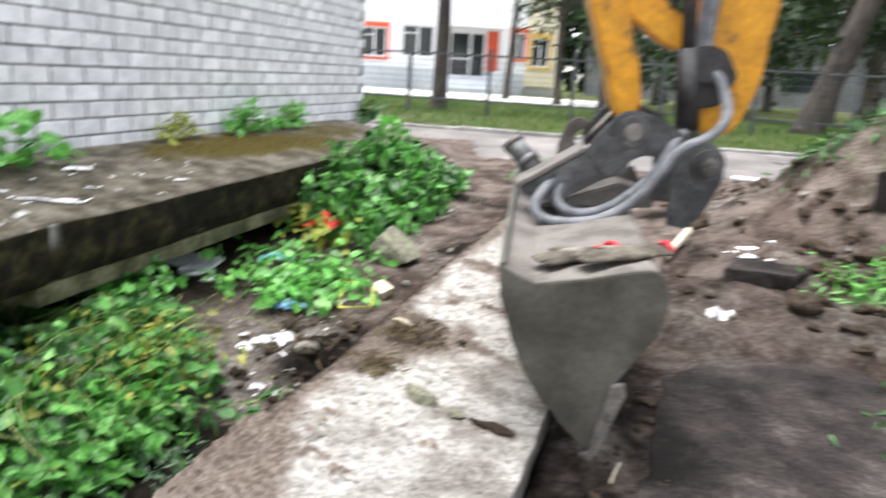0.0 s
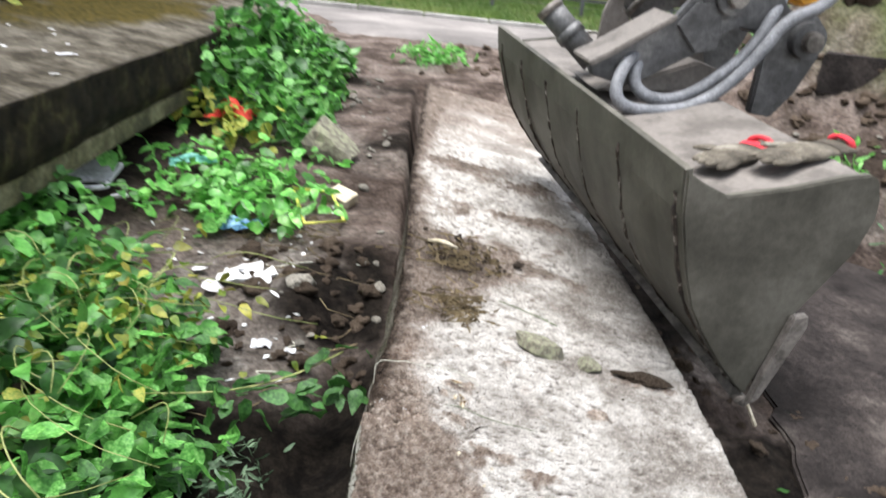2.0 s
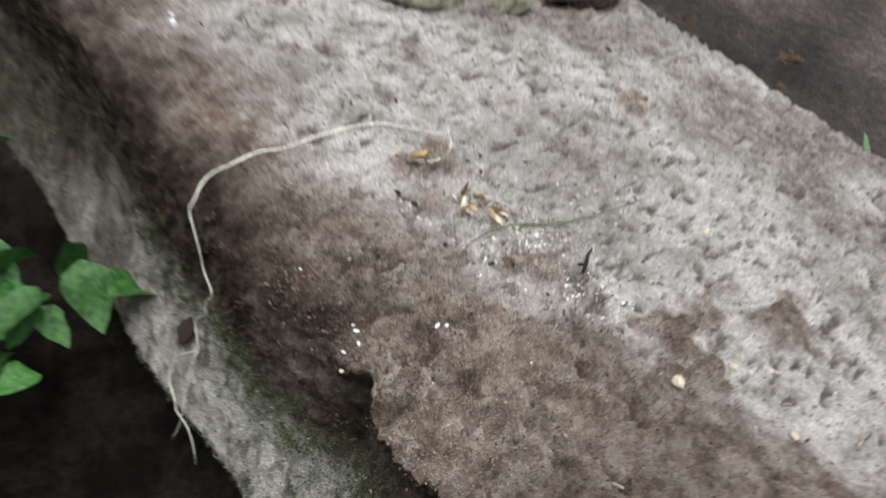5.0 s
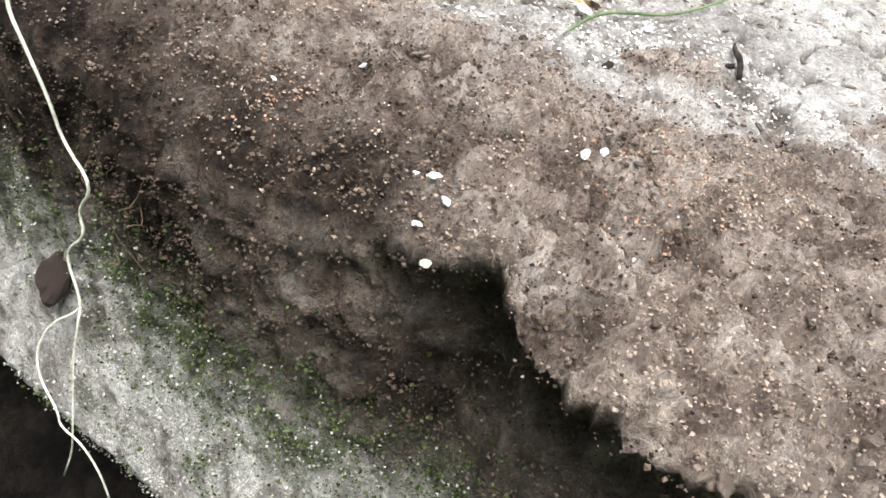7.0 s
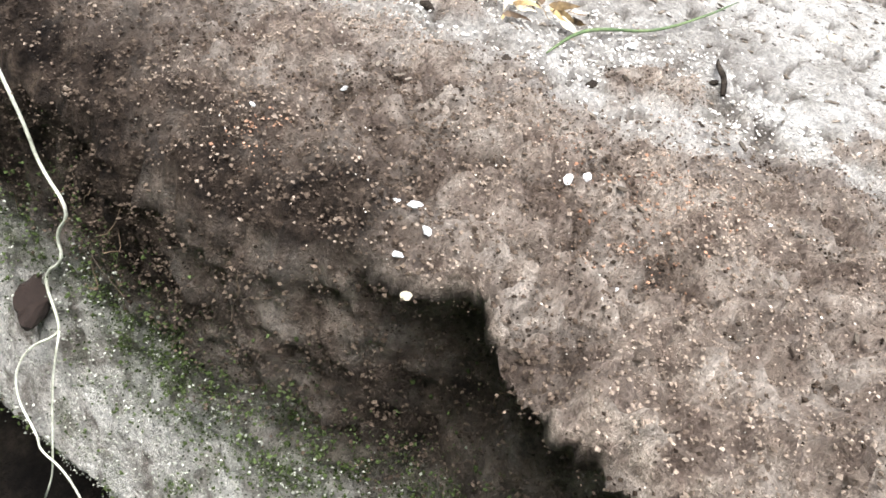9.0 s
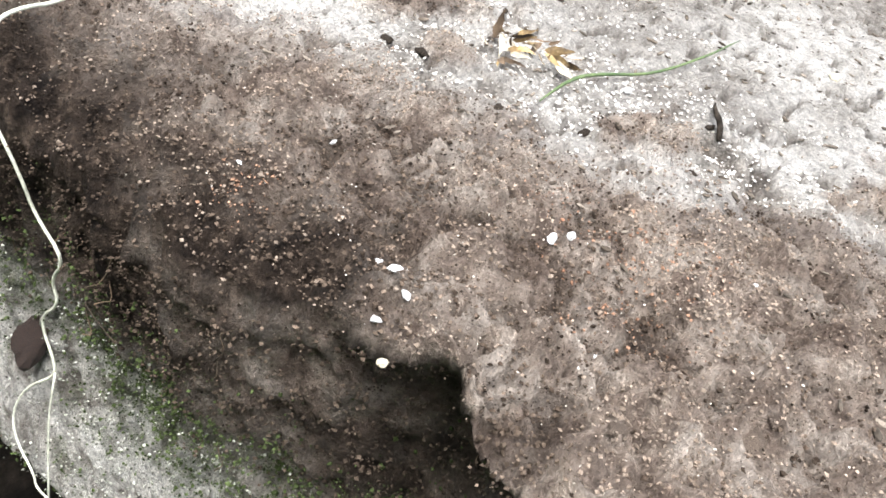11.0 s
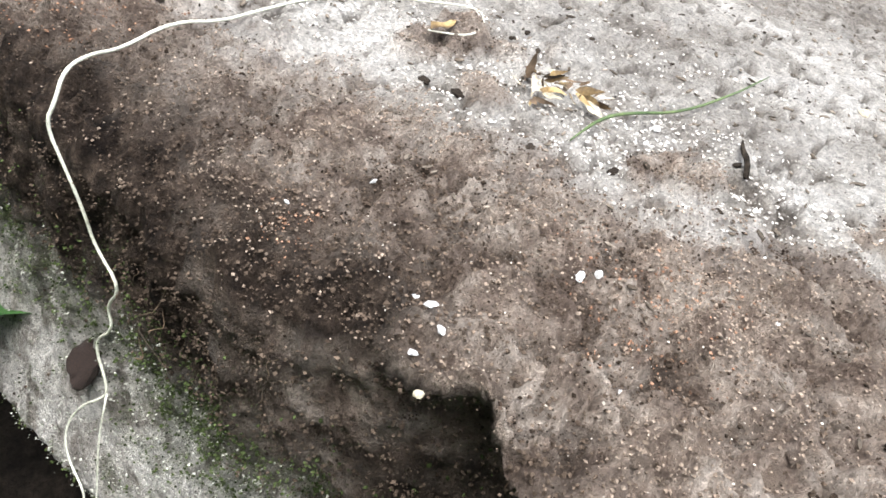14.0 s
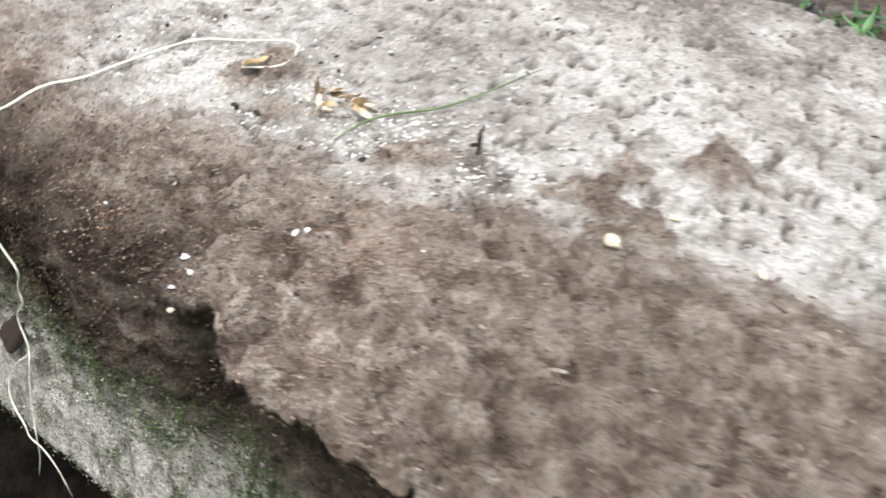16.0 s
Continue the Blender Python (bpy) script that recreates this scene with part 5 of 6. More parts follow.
strew(90, (-0.16, 0.3, 1.3, 3.6), (0.018, 0.07), CLODS, "clod", "dark clod between slab and broken plate", "clod", "clods beside the bucket", 6)
strew(30, (-1.6, -1.05, 4.6, 7.5), (0.03, 0.12), STONES, "rubble", "grey stone on the bare soil", "rubble", "stones between scraps", 7)
lay("rock", stone_data("rock", 81, M_mossrock, 0.9, 0.3, 3, 6), Matrix.Translation((-1.46, 4.52, 0.17)) @ pose(0, 0, 0, 12, 200, 20) @ Matrix.Diagonal((0.42, 0.36, 0.34, 1)), "angular grey-green lump of broken concrete", "rock")
lay("rock", stone_data("rock", 83, M_stone, 0.8, 0.3, 3, 5), Matrix.Translation((-1.34, 2.98, 0.055)) @ pose(0, 0, 0, 12, 10, 40) @ Matrix.Diagonal((0.16, 0.13, 0.13, 1)), "brown-grey stone in the loose soil", "rock")


def plate_of(outline, z0, z1, material, label, category, name):
    bm = bmesh.new()
    r = random.Random(len(outline))
    pts = []
    for (a, b), (c, d) in zip(outline, outline[1:] + outline[:1]):
        for k in range(6):
            t = k / 6
            pts.append((a + (c - a) * t + r.gauss(0, 0.012), b + (d - b) * t + r.gauss(0, 0.012)))
    top = [bm.verts.new((x, y, z1)) for x, y in pts]
    low = [bm.verts.new((x + r.gauss(0, 0.01), y + r.gauss(0, 0.01), z0)) for x, y in pts]
    bm.faces.new(top)
    bm.faces.new(low[::-1])
    for i in range(len(top)):
        j = (i + 1) % len(top)
        bm.faces.new((top[i], low[i], low[j], top[j]))
    bmesh.ops.recalc_face_normals(bm, faces=bm.faces)
    bmesh.ops.bevel(bm, geom=[e for e in bm.edges if all(abs(v.co.z - z1) < 1e-5 for v in e.verts) and len(e.link_faces) == 2], offset=0.008, segments=2, affect="EDGES")
    return tagged(new(name, mesh_bm(name, bm, material)), label, category)


plate_of([(0.07, 1.86), (0.43, 1.86), (1.02, 2.36), (1.23, 2.79), (1.47, 3.58), (1.14, 4.05), (0.50, 3.86), (0.24, 3.5), (0.19, 2.55), (0.06, 2.13)], -0.11, -0.034, M_plate, "broken flat plate of wetted dark grey concrete on the soil", "concrete plate", "broken_plate")
zz = float(ground_height(0.9, 5.0))
plate_of([(0.62, 4.78), (1.02, 4.72), (1.2, 5.1), (0.95, 5.25), (0.72, 5.15)], zz - 0.03, zz + 0.06, M_plate, "small broken plate of grey concrete on the rubble", "concrete plate", "broken_plate")
zz = float(ground_height(1.9, 5.5))
plate_of([(1.5, 5.3), (2.1, 5.35), (2.4, 5.8), (1.8, 5.8)], zz - 0.35, zz - 0.10, M_plate, "broken plate of grey concrete lying on the mound", "concrete plate", "broken_plate")


def crumpled(name, cx, cy, size, material, label, category, seed, flat=0.35, z=None, yaw=0.0, ratio=0.7):
    """A crumpled scrap of film or cloth."""
    n = 14
    xs = np.linspace(-0.5, 0.5, n)
    X, Y, F = sheet(xs, xs)
    edge = 0.5 * (0.75 + 0.5 * value_noise(np.arctan2(Y, X) * 2 + 9, X * 0, seed))
    r = np.maximum(np.abs(X), np.abs(Y)) / 0.5
    k = 1 - 0.35 * value_noise(X * 5 + 3, Y * 5, seed)
    Z = flat * (fbm(X, Y, 3.5, 4, seed + 200) + 0.3 * (1 - r)) + 0.08
    V = np.stack([X * k * size, Y * k * ratio * size, Z * size], 1)
    V[:, 2] = np.maximum(V[:, 2], 0.002)
    zz = float(ground_height(cx, cy)) if z is None else z
    return lay(name, mesh_of(name, V, F, material, smooth=False), Matrix.Translation((cx, cy, zz)) @ Matrix.Rotation(yaw, 4, "Z"), label, category)


crumpled("cloth", -1.98, 4.56, 0.27, M_red, "crumpled bright red cloth by the bush", "cloth", 3, 0.8, 0.27)
crumpled("plastic_film", -1.70, 3.46, 0.26, M_blue, "crumpled blue plastic film on the soil", "film", 5, 0.35, None, 0.1, 0.35)
crumpled("plastic_film", -1.50, 3.62, 0.16, M_board, "crumpled clear grey plastic film on the soil", "film", 8, 0.5)
crumpled("plastic_film", -2.0, 3.92, 0.24, M_teal, "thin teal plastic film between leaves", "film", 6, 0.3, 0.17, 0.3, 0.3)
crumpled("plastic_film", -1.42, 2.63, 0.075, M_board, "small clear plastic scrap on the soil", "film", 9, 0.5)
crumpled("paper_scrap", -1.33, 2.61, 0.045, M_board, "small crumpled white scrap on the soil", "scrap", 10, 0.6)
crumpled("paper_scrap", -1.385, 2.56, 0.035, M_board, "small crumpled white scrap on the soil", "scrap", 12, 0.6)
crumpled("paper_bag", 0.56, 4.27, 0.17, M_white, "crumpled white paper on the rubble", "paper", 13, 0.9)
foam = [stone_data("foam_piece", 90 + i, M_foam, 0.22, 0.5, 2, 6) for i in range(3)]
for i in range(22):
    x, y = -1.60 + rng.gauss(0, 0.075), 3.02 + rng.gauss(0, 0.05)
    lay("foam_piece", foam[i % 3], Matrix.Translation(on_ground(x, y, 0.02 + 0.01 * rng.random())) @ pose(0, 0, 0, rng.uniform(-20, 20), rng.uniform(-20, 20), rng.uniform(0, 360)) @ Matrix.Scale(rng.uniform(0.05, 0.12), 4), "broken piece of white foam on the soil", "foam", "foam pieces")
for i in range(16):
    x, y = 0.82 + rng.gauss(0, 0.12), 5.12 + rng.gauss(0, 0.06)
    lay("foam_piece", foam[i % 3], Matrix.Translation(on_ground(x, y, 0.06)) @ pose(0, 0, 0, rng.uniform(-20, 20), rng.uniform(-20, 20), rng.uniform(0, 360)) @ Matrix.Scale(rng.uniform(0.04, 0.09), 4), "small white broken piece on the rubble", "foam", "foam pieces")
for i in range(60):
    x, y = rng.uniform(-2.1, -1.3), rng.uniform(2.4, 4.2)
    lay("white_scrap", chip[i % 2], Matrix.Translation(on_ground(x, y, 0.006)) @ pose(0, 0, 0, rng.uniform(-30, 30), rng.uniform(-30, 30), rng.uniform(0, 360)) @ Matrix.Diagonal((rng.uniform(0.012, 0.045), rng.uniform(0.008, 0.022), 0.012, 1)), "small pale scrap strewn on the soil", "scrap", "scraps on the soil")
for i in range(26):
    x, y = rng.uniform(-1.75, -1.12), rng.uniform(2.35, 3.3)
    a, ln = rng.uniform(0, 6.3), rng.uniform(0.05, 0.16)
    p = [on_ground(x + math.cos(a + 0.5 * k * rng.uniform(-0.5, 0.5)) * ln * k / 3, y + math.sin(a + 0.3 * k) * ln * k / 3, 0.008) for k in range(4)]
    lay("root_fibre", tube_data("root_fibre", p, 0.0018, M_straw if i % 4 else M_string, 5, 1), Matrix(), "short pale root lying on the soil", "root", "roots on the soil")
bm = bmesh.new()
box(bm, (-0.15, -0.10, 0), (0.15, 0.10, 0.022), bevel=0.004)
lay("board", mesh_bm("board", bm, M_board), Matrix.Translation((-2.39, 3.64, 0.18)) @ pose(0, 0, 0, 5, 4, 6), "pale grey flat board beside the ledge", "board")
bm = bmesh.new()
box(bm, (-0.06, -0.045, 0), (0.06, 0.045, 0.05), bevel=0.006)
lay("block", mesh_bm("block", bm, M_tan), Matrix.Translation(on_ground(-1.31, 3.88, 0.01)) @ pose(0, 0, 0, 18, 10, -35), "small tan block lying on the soil", "block")
rows = [on_ground(-1.53, 3.83, 0.06), on_ground(-1.43, 3.53, 0.03), on_ground(-1.27, 3.59, 0.03), on_ground(-1.36, 3.86, 0.05), on_ground(-1.53, 3.83, 0.06)]
lay("yellow_hoop", tube_data("yellow_hoop", rows, 0.008, M_yplastic, 6, 0), Matrix(), "thin bent yellow plastic hoop on the soil", "hoop")
pts = [Vector((-2.27 + 0.07 * math.cos(a * math.pi / 8), 3.45 + 0.05 * math.sin(a * math.pi / 8), 0.19)) for a in range(17)]
lay("ring", tube_data("ring", pts, 0.011, M_board, 8, 0), Matrix(), "pale ring beside the board", "ring")
lay("white_scrap", foam[0], Matrix.Translation((-2.12, 3.38, 0.18)) @ Matrix.Diagonal((0.12, 0.09, 0.08, 1)), "white scrap between the leaves", "scrap", "scraps on the soil")
lay("stick", tube_data("stick", [on_ground(0.05, 2.40, 0.02), on_ground(0.06, 2.47, 0.03), on_ground(0.075, 2.54, 0.03)], 0.006, M_tan, 6, 1), Matrix(), "short tan piece of wood beside the plate", "wood")
lay("stick", tube_data("stick", [on_ground(0.27, 5.15, 0.05), on_ground(0.32, 5.3, 0.06), on_ground(0.42, 5.5, 0.08)], 0.03, M_tan, 8, 1), Matrix(), "pale broken piece of pipe on the rubble", "pipe")
lay("pipe", tube_data("pipe", [on_ground(1.0, 8.3, 0.05), on_ground(1.2, 8.1, 0.07), on_ground(1.5, 7.8, 0.05)], 0.03, M_foam, 8, 1), Matrix(), "pale bent pipe on the soil before the lane", "pipe")
for i in range(26):
    x, y = rng.uniform(-2.85, -2.2), rng.uniform(1.6, 4.0)
    lay("white_scrap", chip[i % 2], Matrix.Translation((x, y, ledge_top(x, y) + 0.006)) @ pose(0, 0, 0, 0, 0, rng.uniform(0, 360)) @ Matrix.Diagonal((rng.uniform(0.01, 0.05), rng.uniform(0.008, 0.03), 0.012, 1)), "small white flake on the mossy ledge", "scrap", "flakes on the ledge")
for x, y, s in ((-2.72, 3.17, 0.16), (-2.36, 2.66, 0.12), (-2.33, 3.48, 0.09), (-2.45, 2.95, 0.08), (-2.6, 2.55, 0.09)):
    crumpled("white_scrap", x, y, s, M_white, "thin white scrap on the mossy ledge", "scrap", int(s * 100), 0.15, ledge_top(x, y) + 0.002, 0.6, 0.4)
# a strip of pale film, built as a thin bent tube
lay("white_rope", tube_data("white_rope", [Vector((x, y, ledge_top(x, y) + 0.012)) for x, y in ((-2.48, 2.52), (-2.43, 2.60), (-2.36, 2.62), (-2.29, 2.69), (-2.32, 2.78))], 0.005, M_white, 6, 1), Matrix(), "bent strip of white film on the mossy ledge", "rope")


# ---- plants ----
def plant(name, label, category, kind, material, spots, size, tilt, seed, single=0, extra=None, group=""):
    """A plant of leaves at spots; the first ones as parts, the rest joined."""
    r = random.Random(seed)
    ob = thing(name, label, category, group)
    datas = []
    for v, f in LEAVES[kind]:
        datas.append(mesh_of("leaf", v, f, material))
    poses = [leaf_pose(p, size * r.uniform(0.6, 1.3), r, tilt) for p in spots]
    for i, m in enumerate(poses[:single]):
        o = new("leaf", datas[i % 4])
        o.parent, o.matrix_world = ob, m
    if poses[single:]:
        o = part("foliage", joined_leaves("foliage", kind, poses[single:], extra or material), None, ob)
        o["kind"] = "stuff"
    return ob


def inside_vines(x, y):
    return x < np.interp(y, [0.9, 1.2, 1.45, 1.7, 2.0, 2.2, 2.35, 2.5, 2.75, 3.05], [-1.95, -1.78, -1.66, -1.46, -1.44, -1.44, -1.55, -1.5, -1.85, -2.15])


r = random.Random(21)
spots = []
while len(spots) < 4600:
    x, y = r.uniform(-2.6, -1.1), r.uniform(0.85, 3.05)
    if inside_vines(x + 0.01 + r.gauss(0, 0.04), y) and fbm(np.array([x]), np.array([y]), 2.0, 3, 45)[0] > -0.4:
        spots.append(on_ground(x, y, 0.04 + 0.30 * r.random() ** 1.5 * min(1, max(0.25, (-1.25 - x) / 0.6))))
spots.sort(key=lambda p: -p.x)
near_vine = plant("vine", "dense green creeping vine covering the soil", "vine", "ovate", M_leaf, spots[:3300:2] + spots[1:3300:6], 0.072, 0.5, 22, 300)
# every third leaf darker, so the vine's shade lies in its colour
plant("vine", "leaves coloured darker for the shade among the creeping vine", "vine", "ovate", M_leaf_dark, spots[3:3300:3], 0.068, 0.5, 32, 120)
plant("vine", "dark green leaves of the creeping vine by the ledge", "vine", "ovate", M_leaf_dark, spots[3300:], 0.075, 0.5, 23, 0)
plant("vine", "yellowing leaves and stalks among the vine", "vine", "ovate", M_leaf_yellow, [on_ground(r.gauss(-1.85, 0.2), r.gauss(2.3, 0.22), r.uniform(0.12, 0.34)) for _ in range(260)], 0.045, 0.6, 24, 60)
plant("weed", "low silvery green weed beside the vine", "weed", "long", M_leaf_grey, [on_ground(r.gauss(-1.36, 0.05), r.gauss(1.95, 0.08), r.uniform(0.01, 0.09)) for _ in range(110)], 0.042, 0.7, 25, 60)
# the shoot that reaches towards the slab
shoot = [Vector((-1.62, 2.12, 0.12)), Vector((-1.42, 2.20, 0.09)), Vector((-1.27, 2.30, 0.09)), Vector((-1.15, 2.40, 0.12))]
part("shoot", tube_data("shoot", shoot, 0.0024, M_stem, 6, 2), None, near_vine, "green shoot reaching towards the slab")
sp = [Vector((-1.16, 2.24, 0.06)), Vector((-1.12, 2.22, 0.08)), Vector((-1.19, 2.20, 0.07)), Vector((-1.16, 2.30, 0.09)), Vector((-1.20, 2.36, 0.10)), Vector((-1.17, 2.40, 0.12)), Vector((-1.24, 2.28, 0.09)), Vector((-1.30, 2.24, 0.10)), Vector((-1.36, 2.18, 0.09)), Vector((-1.40, 2.10, 0.09)), Vector((-1.44, 2.22, 0.1))]
plant("vine", "broad dark leaves at the tip of the vine shoot", "vine", "ovate", M_leaf_dark, [p + Vector((r.gauss(0, 0.03), r.gauss(0, 0.03), r.gauss(0, 0.015))) for p in sp for _ in range(4)], 0.07, 0.45, 26, 60)
for i in range(80):
    x, y = (r.uniform(-2.35, -1.65), r.uniform(1.3, 2.7)) if i % 2 else (r.gauss(-1.9, 0.2), r.gauss(2.3, 0.2))
    a, ln = r.uniform(0, 6.3), r.uniform(0.12, 0.45)
    z = float(ground_height(x, y)) + r.uniform(0.16, 0.33)
    p = [Vector((x + math.cos(a + k * 0.25) * ln * k / 4, y + math.sin(a + k * 0.25) * ln * k / 4, z + 0.05 * math.sin(k))) for k in range(5)]
    part("stem", tube_data("stem", p, r.uniform(0.0009, 0.0018), M_stem, 5, 1), None, near_vine)
spots = []
while len(spots) < 420:
    x, y = r.gauss(-1.78, 0.24), r.gauss(3.75, 0.24)
    if -2.25 < x < -1.3 and y > 3.3:
        spots.append(on_ground(x, y, r.uniform(0.03, 0.15)))
plant("vine", "patch of green vine between scraps on the soil", "vine", "ovate", M_leaf, spots, 0.075, 0.45, 27, 120)
spots = []
while len(spots) < 2100:
    x, y, k = r.uniform(-2.35, -1.2), r.uniform(4.5, 7.3), r.random()
    lumpy = 1 + 1.6 * float(fbm(np.array([x]), np.array([y]), 3.2, 3, 47)[0])
    top = 0.62 * (1 - ((x + 2.02) / 0.50) ** 2) * (1 - ((y - 5.75) / 1.75) ** 2) * lumpy
    if top > 0.05:
        spots.append(Vector((x, y, float(ground_height(x, y)) + top * (k ** 0.6))))
spots.sort(key=lambda p: p.y)
plant("bush", "leafy green bush at the end of the mossy ledge", "bush", "ovate", M_leaf, spots[0::2], 0.105, 0.6, 28, 300)
# every other leaf darker, so the bush's shade lies in its colour
plant("bush", "leaves coloured darker for the shade inside the leafy bush", "bush", "ovate", M_leaf_dark, spots[1::2], 0.10, 0.6, 30, 120)
plant("bush", "yellow-green leaves at the foot of the bush", "bush", "ovate", M_leaf_yellow, [on_ground(r.gauss(-2.0, 0.15), r.gauss(4.5, 0.12), r.uniform(0.05, 0.25)) for _ in range(60)], 0.09, 0.5, 29, 60)


def wall_plant(cx, cy, wx, wy, h, n, kind, material, size, label, seed):
    q = random.Random(seed)
    sp = []
    while len(sp) < n:
        x, y, k = cx + q.gauss(0, wx), cy + q.gauss(0, wy), q.random()
        if x < WALL_X + 0.06 or abs(y - cy) > 2.2 * wy:
            continue
        lim = h * math.exp(-((y - cy) / (1.5 * wy)) ** 2)
        sp.append(Vector((x, y, ledge_top(x, y) + 0.03 + lim * k)))
    ob = plant("weed", label, "weed", kind, material, sp, size, 0.5, seed, min(n, 120))
    for i in range(8):
        y = cy + q.gauss(0, wy * 0.6)
        p = [Vector((cx, y, ledge_top(cx, y) - 0.01)), Vector((cx + 0.02, y + 0.02, ledge_top(cx, y) + h * 0.5)), Vector((cx + 0.05 * q.uniform(-1, 1), y + 0.08 * q.uniform(-1, 1), ledge_top(cx, y) + h * 0.85))]
        part("stem", tube_data("stem", p, 0.004, M_stem, 5, 1), None, ob)


wall_plant(-2.93, 2.62, 0.10, 0.36, 0.34, 170, "round", M_leaf, 0.095, "broad-leaved green plant growing from the ledge by the wall", 41)
wall_plant(-3.0, 4.42, 0.04, 0.12, 0.18, 70, "ovate", M_leaf_yellow, 0.06, "pale green weed at the foot of the wall", 42)
wall_plant(-3.0, 5.35, 0.04, 0.22, 0.22, 110, "ovate", M_leaf, 0.085, "green weed at the foot of the wall", 43)
wall_plant(-3.0, 6.1, 0.04, 0.13, 0.24, 50, "round", M_leaf, 0.08, "green weed at the foot of the wall", 44)
wall_plant(-3.0, 8.0, 0.05, 0.12, 0.16, 40, "round", M_leaf_dark, 0.09, "small dark weed at the wall's corner", 45)
plant("weed", "bright green tuft on the bare strip", "weed", "long", M_leaf, [on_ground(r.gauss(-0.9, 0.14), r.gauss(7.6, 0.15), r.uniform(0.02, 0.14)) for _ in range(160)], 0.12, 0.6, 46, 60)
plant("weed", "green tuft on the rubble", "weed", "long", M_leaf, [on_ground(r.gauss(1.4, 0.16), r.gauss(4.75, 0.12), r.uniform(0.02, 0.1)) for _ in range(150)], 0.09, 0.6, 47, 60)
plant("weed", "green tuft on the mound of soil", "weed", "long", M_leaf_dark, [on_ground(r.gauss(1.5, 0.22), r.gauss(6.2, 0.2), r.uniform(0.02, 0.1)) for _ in range(200)], 0.1, 0.6, 48, 60)
plant("weed", "grass tuft beside the broken plate", "weed", "long", M_leaf_dark, [on_ground(r.gauss(1.75, 0.3), r.gauss(3.2, 0.4), r.uniform(0.0, 0.05)) for _ in range(420)], 0.06, 0.6, 49, 80)
plant("weed", "grass growing between slab and plate", "weed", "long", M_leaf_dark, [on_ground(r.gauss(0.12, 0.12), r.gauss(1.62, 0.14), r.uniform(0.0, 0.03)) for _ in range(420)], 0.042, 0.6, 50, 80)


def tufts(n, x0, x1, y0, y1, hmin, hmax, seed, label):
    q = np.random.RandomState(seed)
    x, y = q.uniform(x0, x1, n), q.uniform(y0, y1, n)
    z = ground_height(x, y) - 0.01
    h, a, w = q.uniform(hmin, hmax, n), q.uniform(0, 6.3, n), q.uniform(0.006, 0.014, n)
    lx, ly = q.normal(0, 0.4, n) * h, q.normal(0, 0.4, n) * h
    V = np.stack([np.stack([x - w * np.cos(a), y - w * np.sin(a), z], 1), np.stack([x + w * np.cos(a), y + w * np.sin(a), z], 1), np.stack([x + lx, y + ly, z + h], 1)], 1).reshape(-1, 3)
    F = np.arange(3 * n).reshape(n, 3)
    tagged(new("grass", mesh_of("grass", V, F, M_grass, smooth=False)), label, "grass", kind="stuff")


tufts(42000, -9, 9, 12.5, 24, 0.04, 0.14, 51, "mown green lawn beyond the lane")


# ---- fence, trees and buildings beyond the lane ----
fence = thing("fence", "dark metal fence with slim posts and rails along the lawn", "fence")
for i in range(-4, 8):
    x = -3.26 + 1.79 * i
    z = float(ground_height(x, 16))
    bm = bmesh.new()
    box(bm, (x - 0.035, 15.965, z - 0.1), (x + 0.035, 16.035, 1.86), bevel=0.006)
    part("post", bm, M_fence, fence)
for zr in (1.70, 0.75):
    bm = bmesh.new()
    box(bm, (-10.5, 15.985, zr), (9.5, 16.015, zr + 0.04), bevel=0.004)
    part("rail", bm, M_fence, fence)
for k in range(9):
    part("wire", tube_data("wire", [(-10.5, 15.98, 0.62 + 0.12 * k), (9.5, 15.98, 0.62 + 0.12 * k)], 0.0035, M_fence, 4, 0), None, fence)


def tree(x, y, h, rad, seed, lean=(0, 0), crown_from=0.45, spread=2.2, n=1100, leaf=0.2):
    q = random.Random(seed)
    ob = thing("tree", "dark-trunked leafy tree on the lawn", "tree", "trees on the lawn")
    base = on_ground(x, y, -0.1)
    pts = [base + Vector((lean[0] * t * h + 0.12 * math.sin(3 * t + seed), lean[1] * t * h, t * h)) for t in (0, 0.04, 0.2, 0.45, 0.7, 1.0)]
    part("trunk", tube_data("trunk", pts, [rad * 1.45, rad * 1.1, rad, rad * 0.8, rad * 0.5, rad * 0.1], M_bark, 12, 2), None, ob)
    clumps = []
    for i in range(9):
        t = q.uniform(crown_from * 0.8, 0.95)
        a = q.uniform(0, 6.3)
        o = base + Vector((lean[0] * t * h, lean[1] * t * h, t * h))
        ln = spread * q.uniform(0.5, 1.0) * (1.2 - 0.6 * t)
        tip = o + Vector((math.cos(a) * ln, math.sin(a) * ln, q.uniform(-0.1, 0.9)))
        part("limb", tube_data("limb", [o, (o + tip) / 2 + Vector((0, 0, 0.2)), tip], [rad * 0.35, rad * 0.2, 0.02], M_bark, 6, 1), None, ob)
        clumps += [tip, (o + tip * 2) / 3]
    poses = []
    for i in range(n):
        c = clumps[q.randrange(len(clumps))]
        p = c + Vector((q.gauss(0, spread * 0.22), q.gauss(0, spread * 0.22), q.gauss(0, spread * 0.17)))
        poses.append(leaf_pose(p, leaf * q.uniform(0.7, 1.4), q, 0.8))
    o = part("crown", joined_leaves("crown", "ovate", poses, M_crown), None, ob)
    o["kind"] = "stuff"


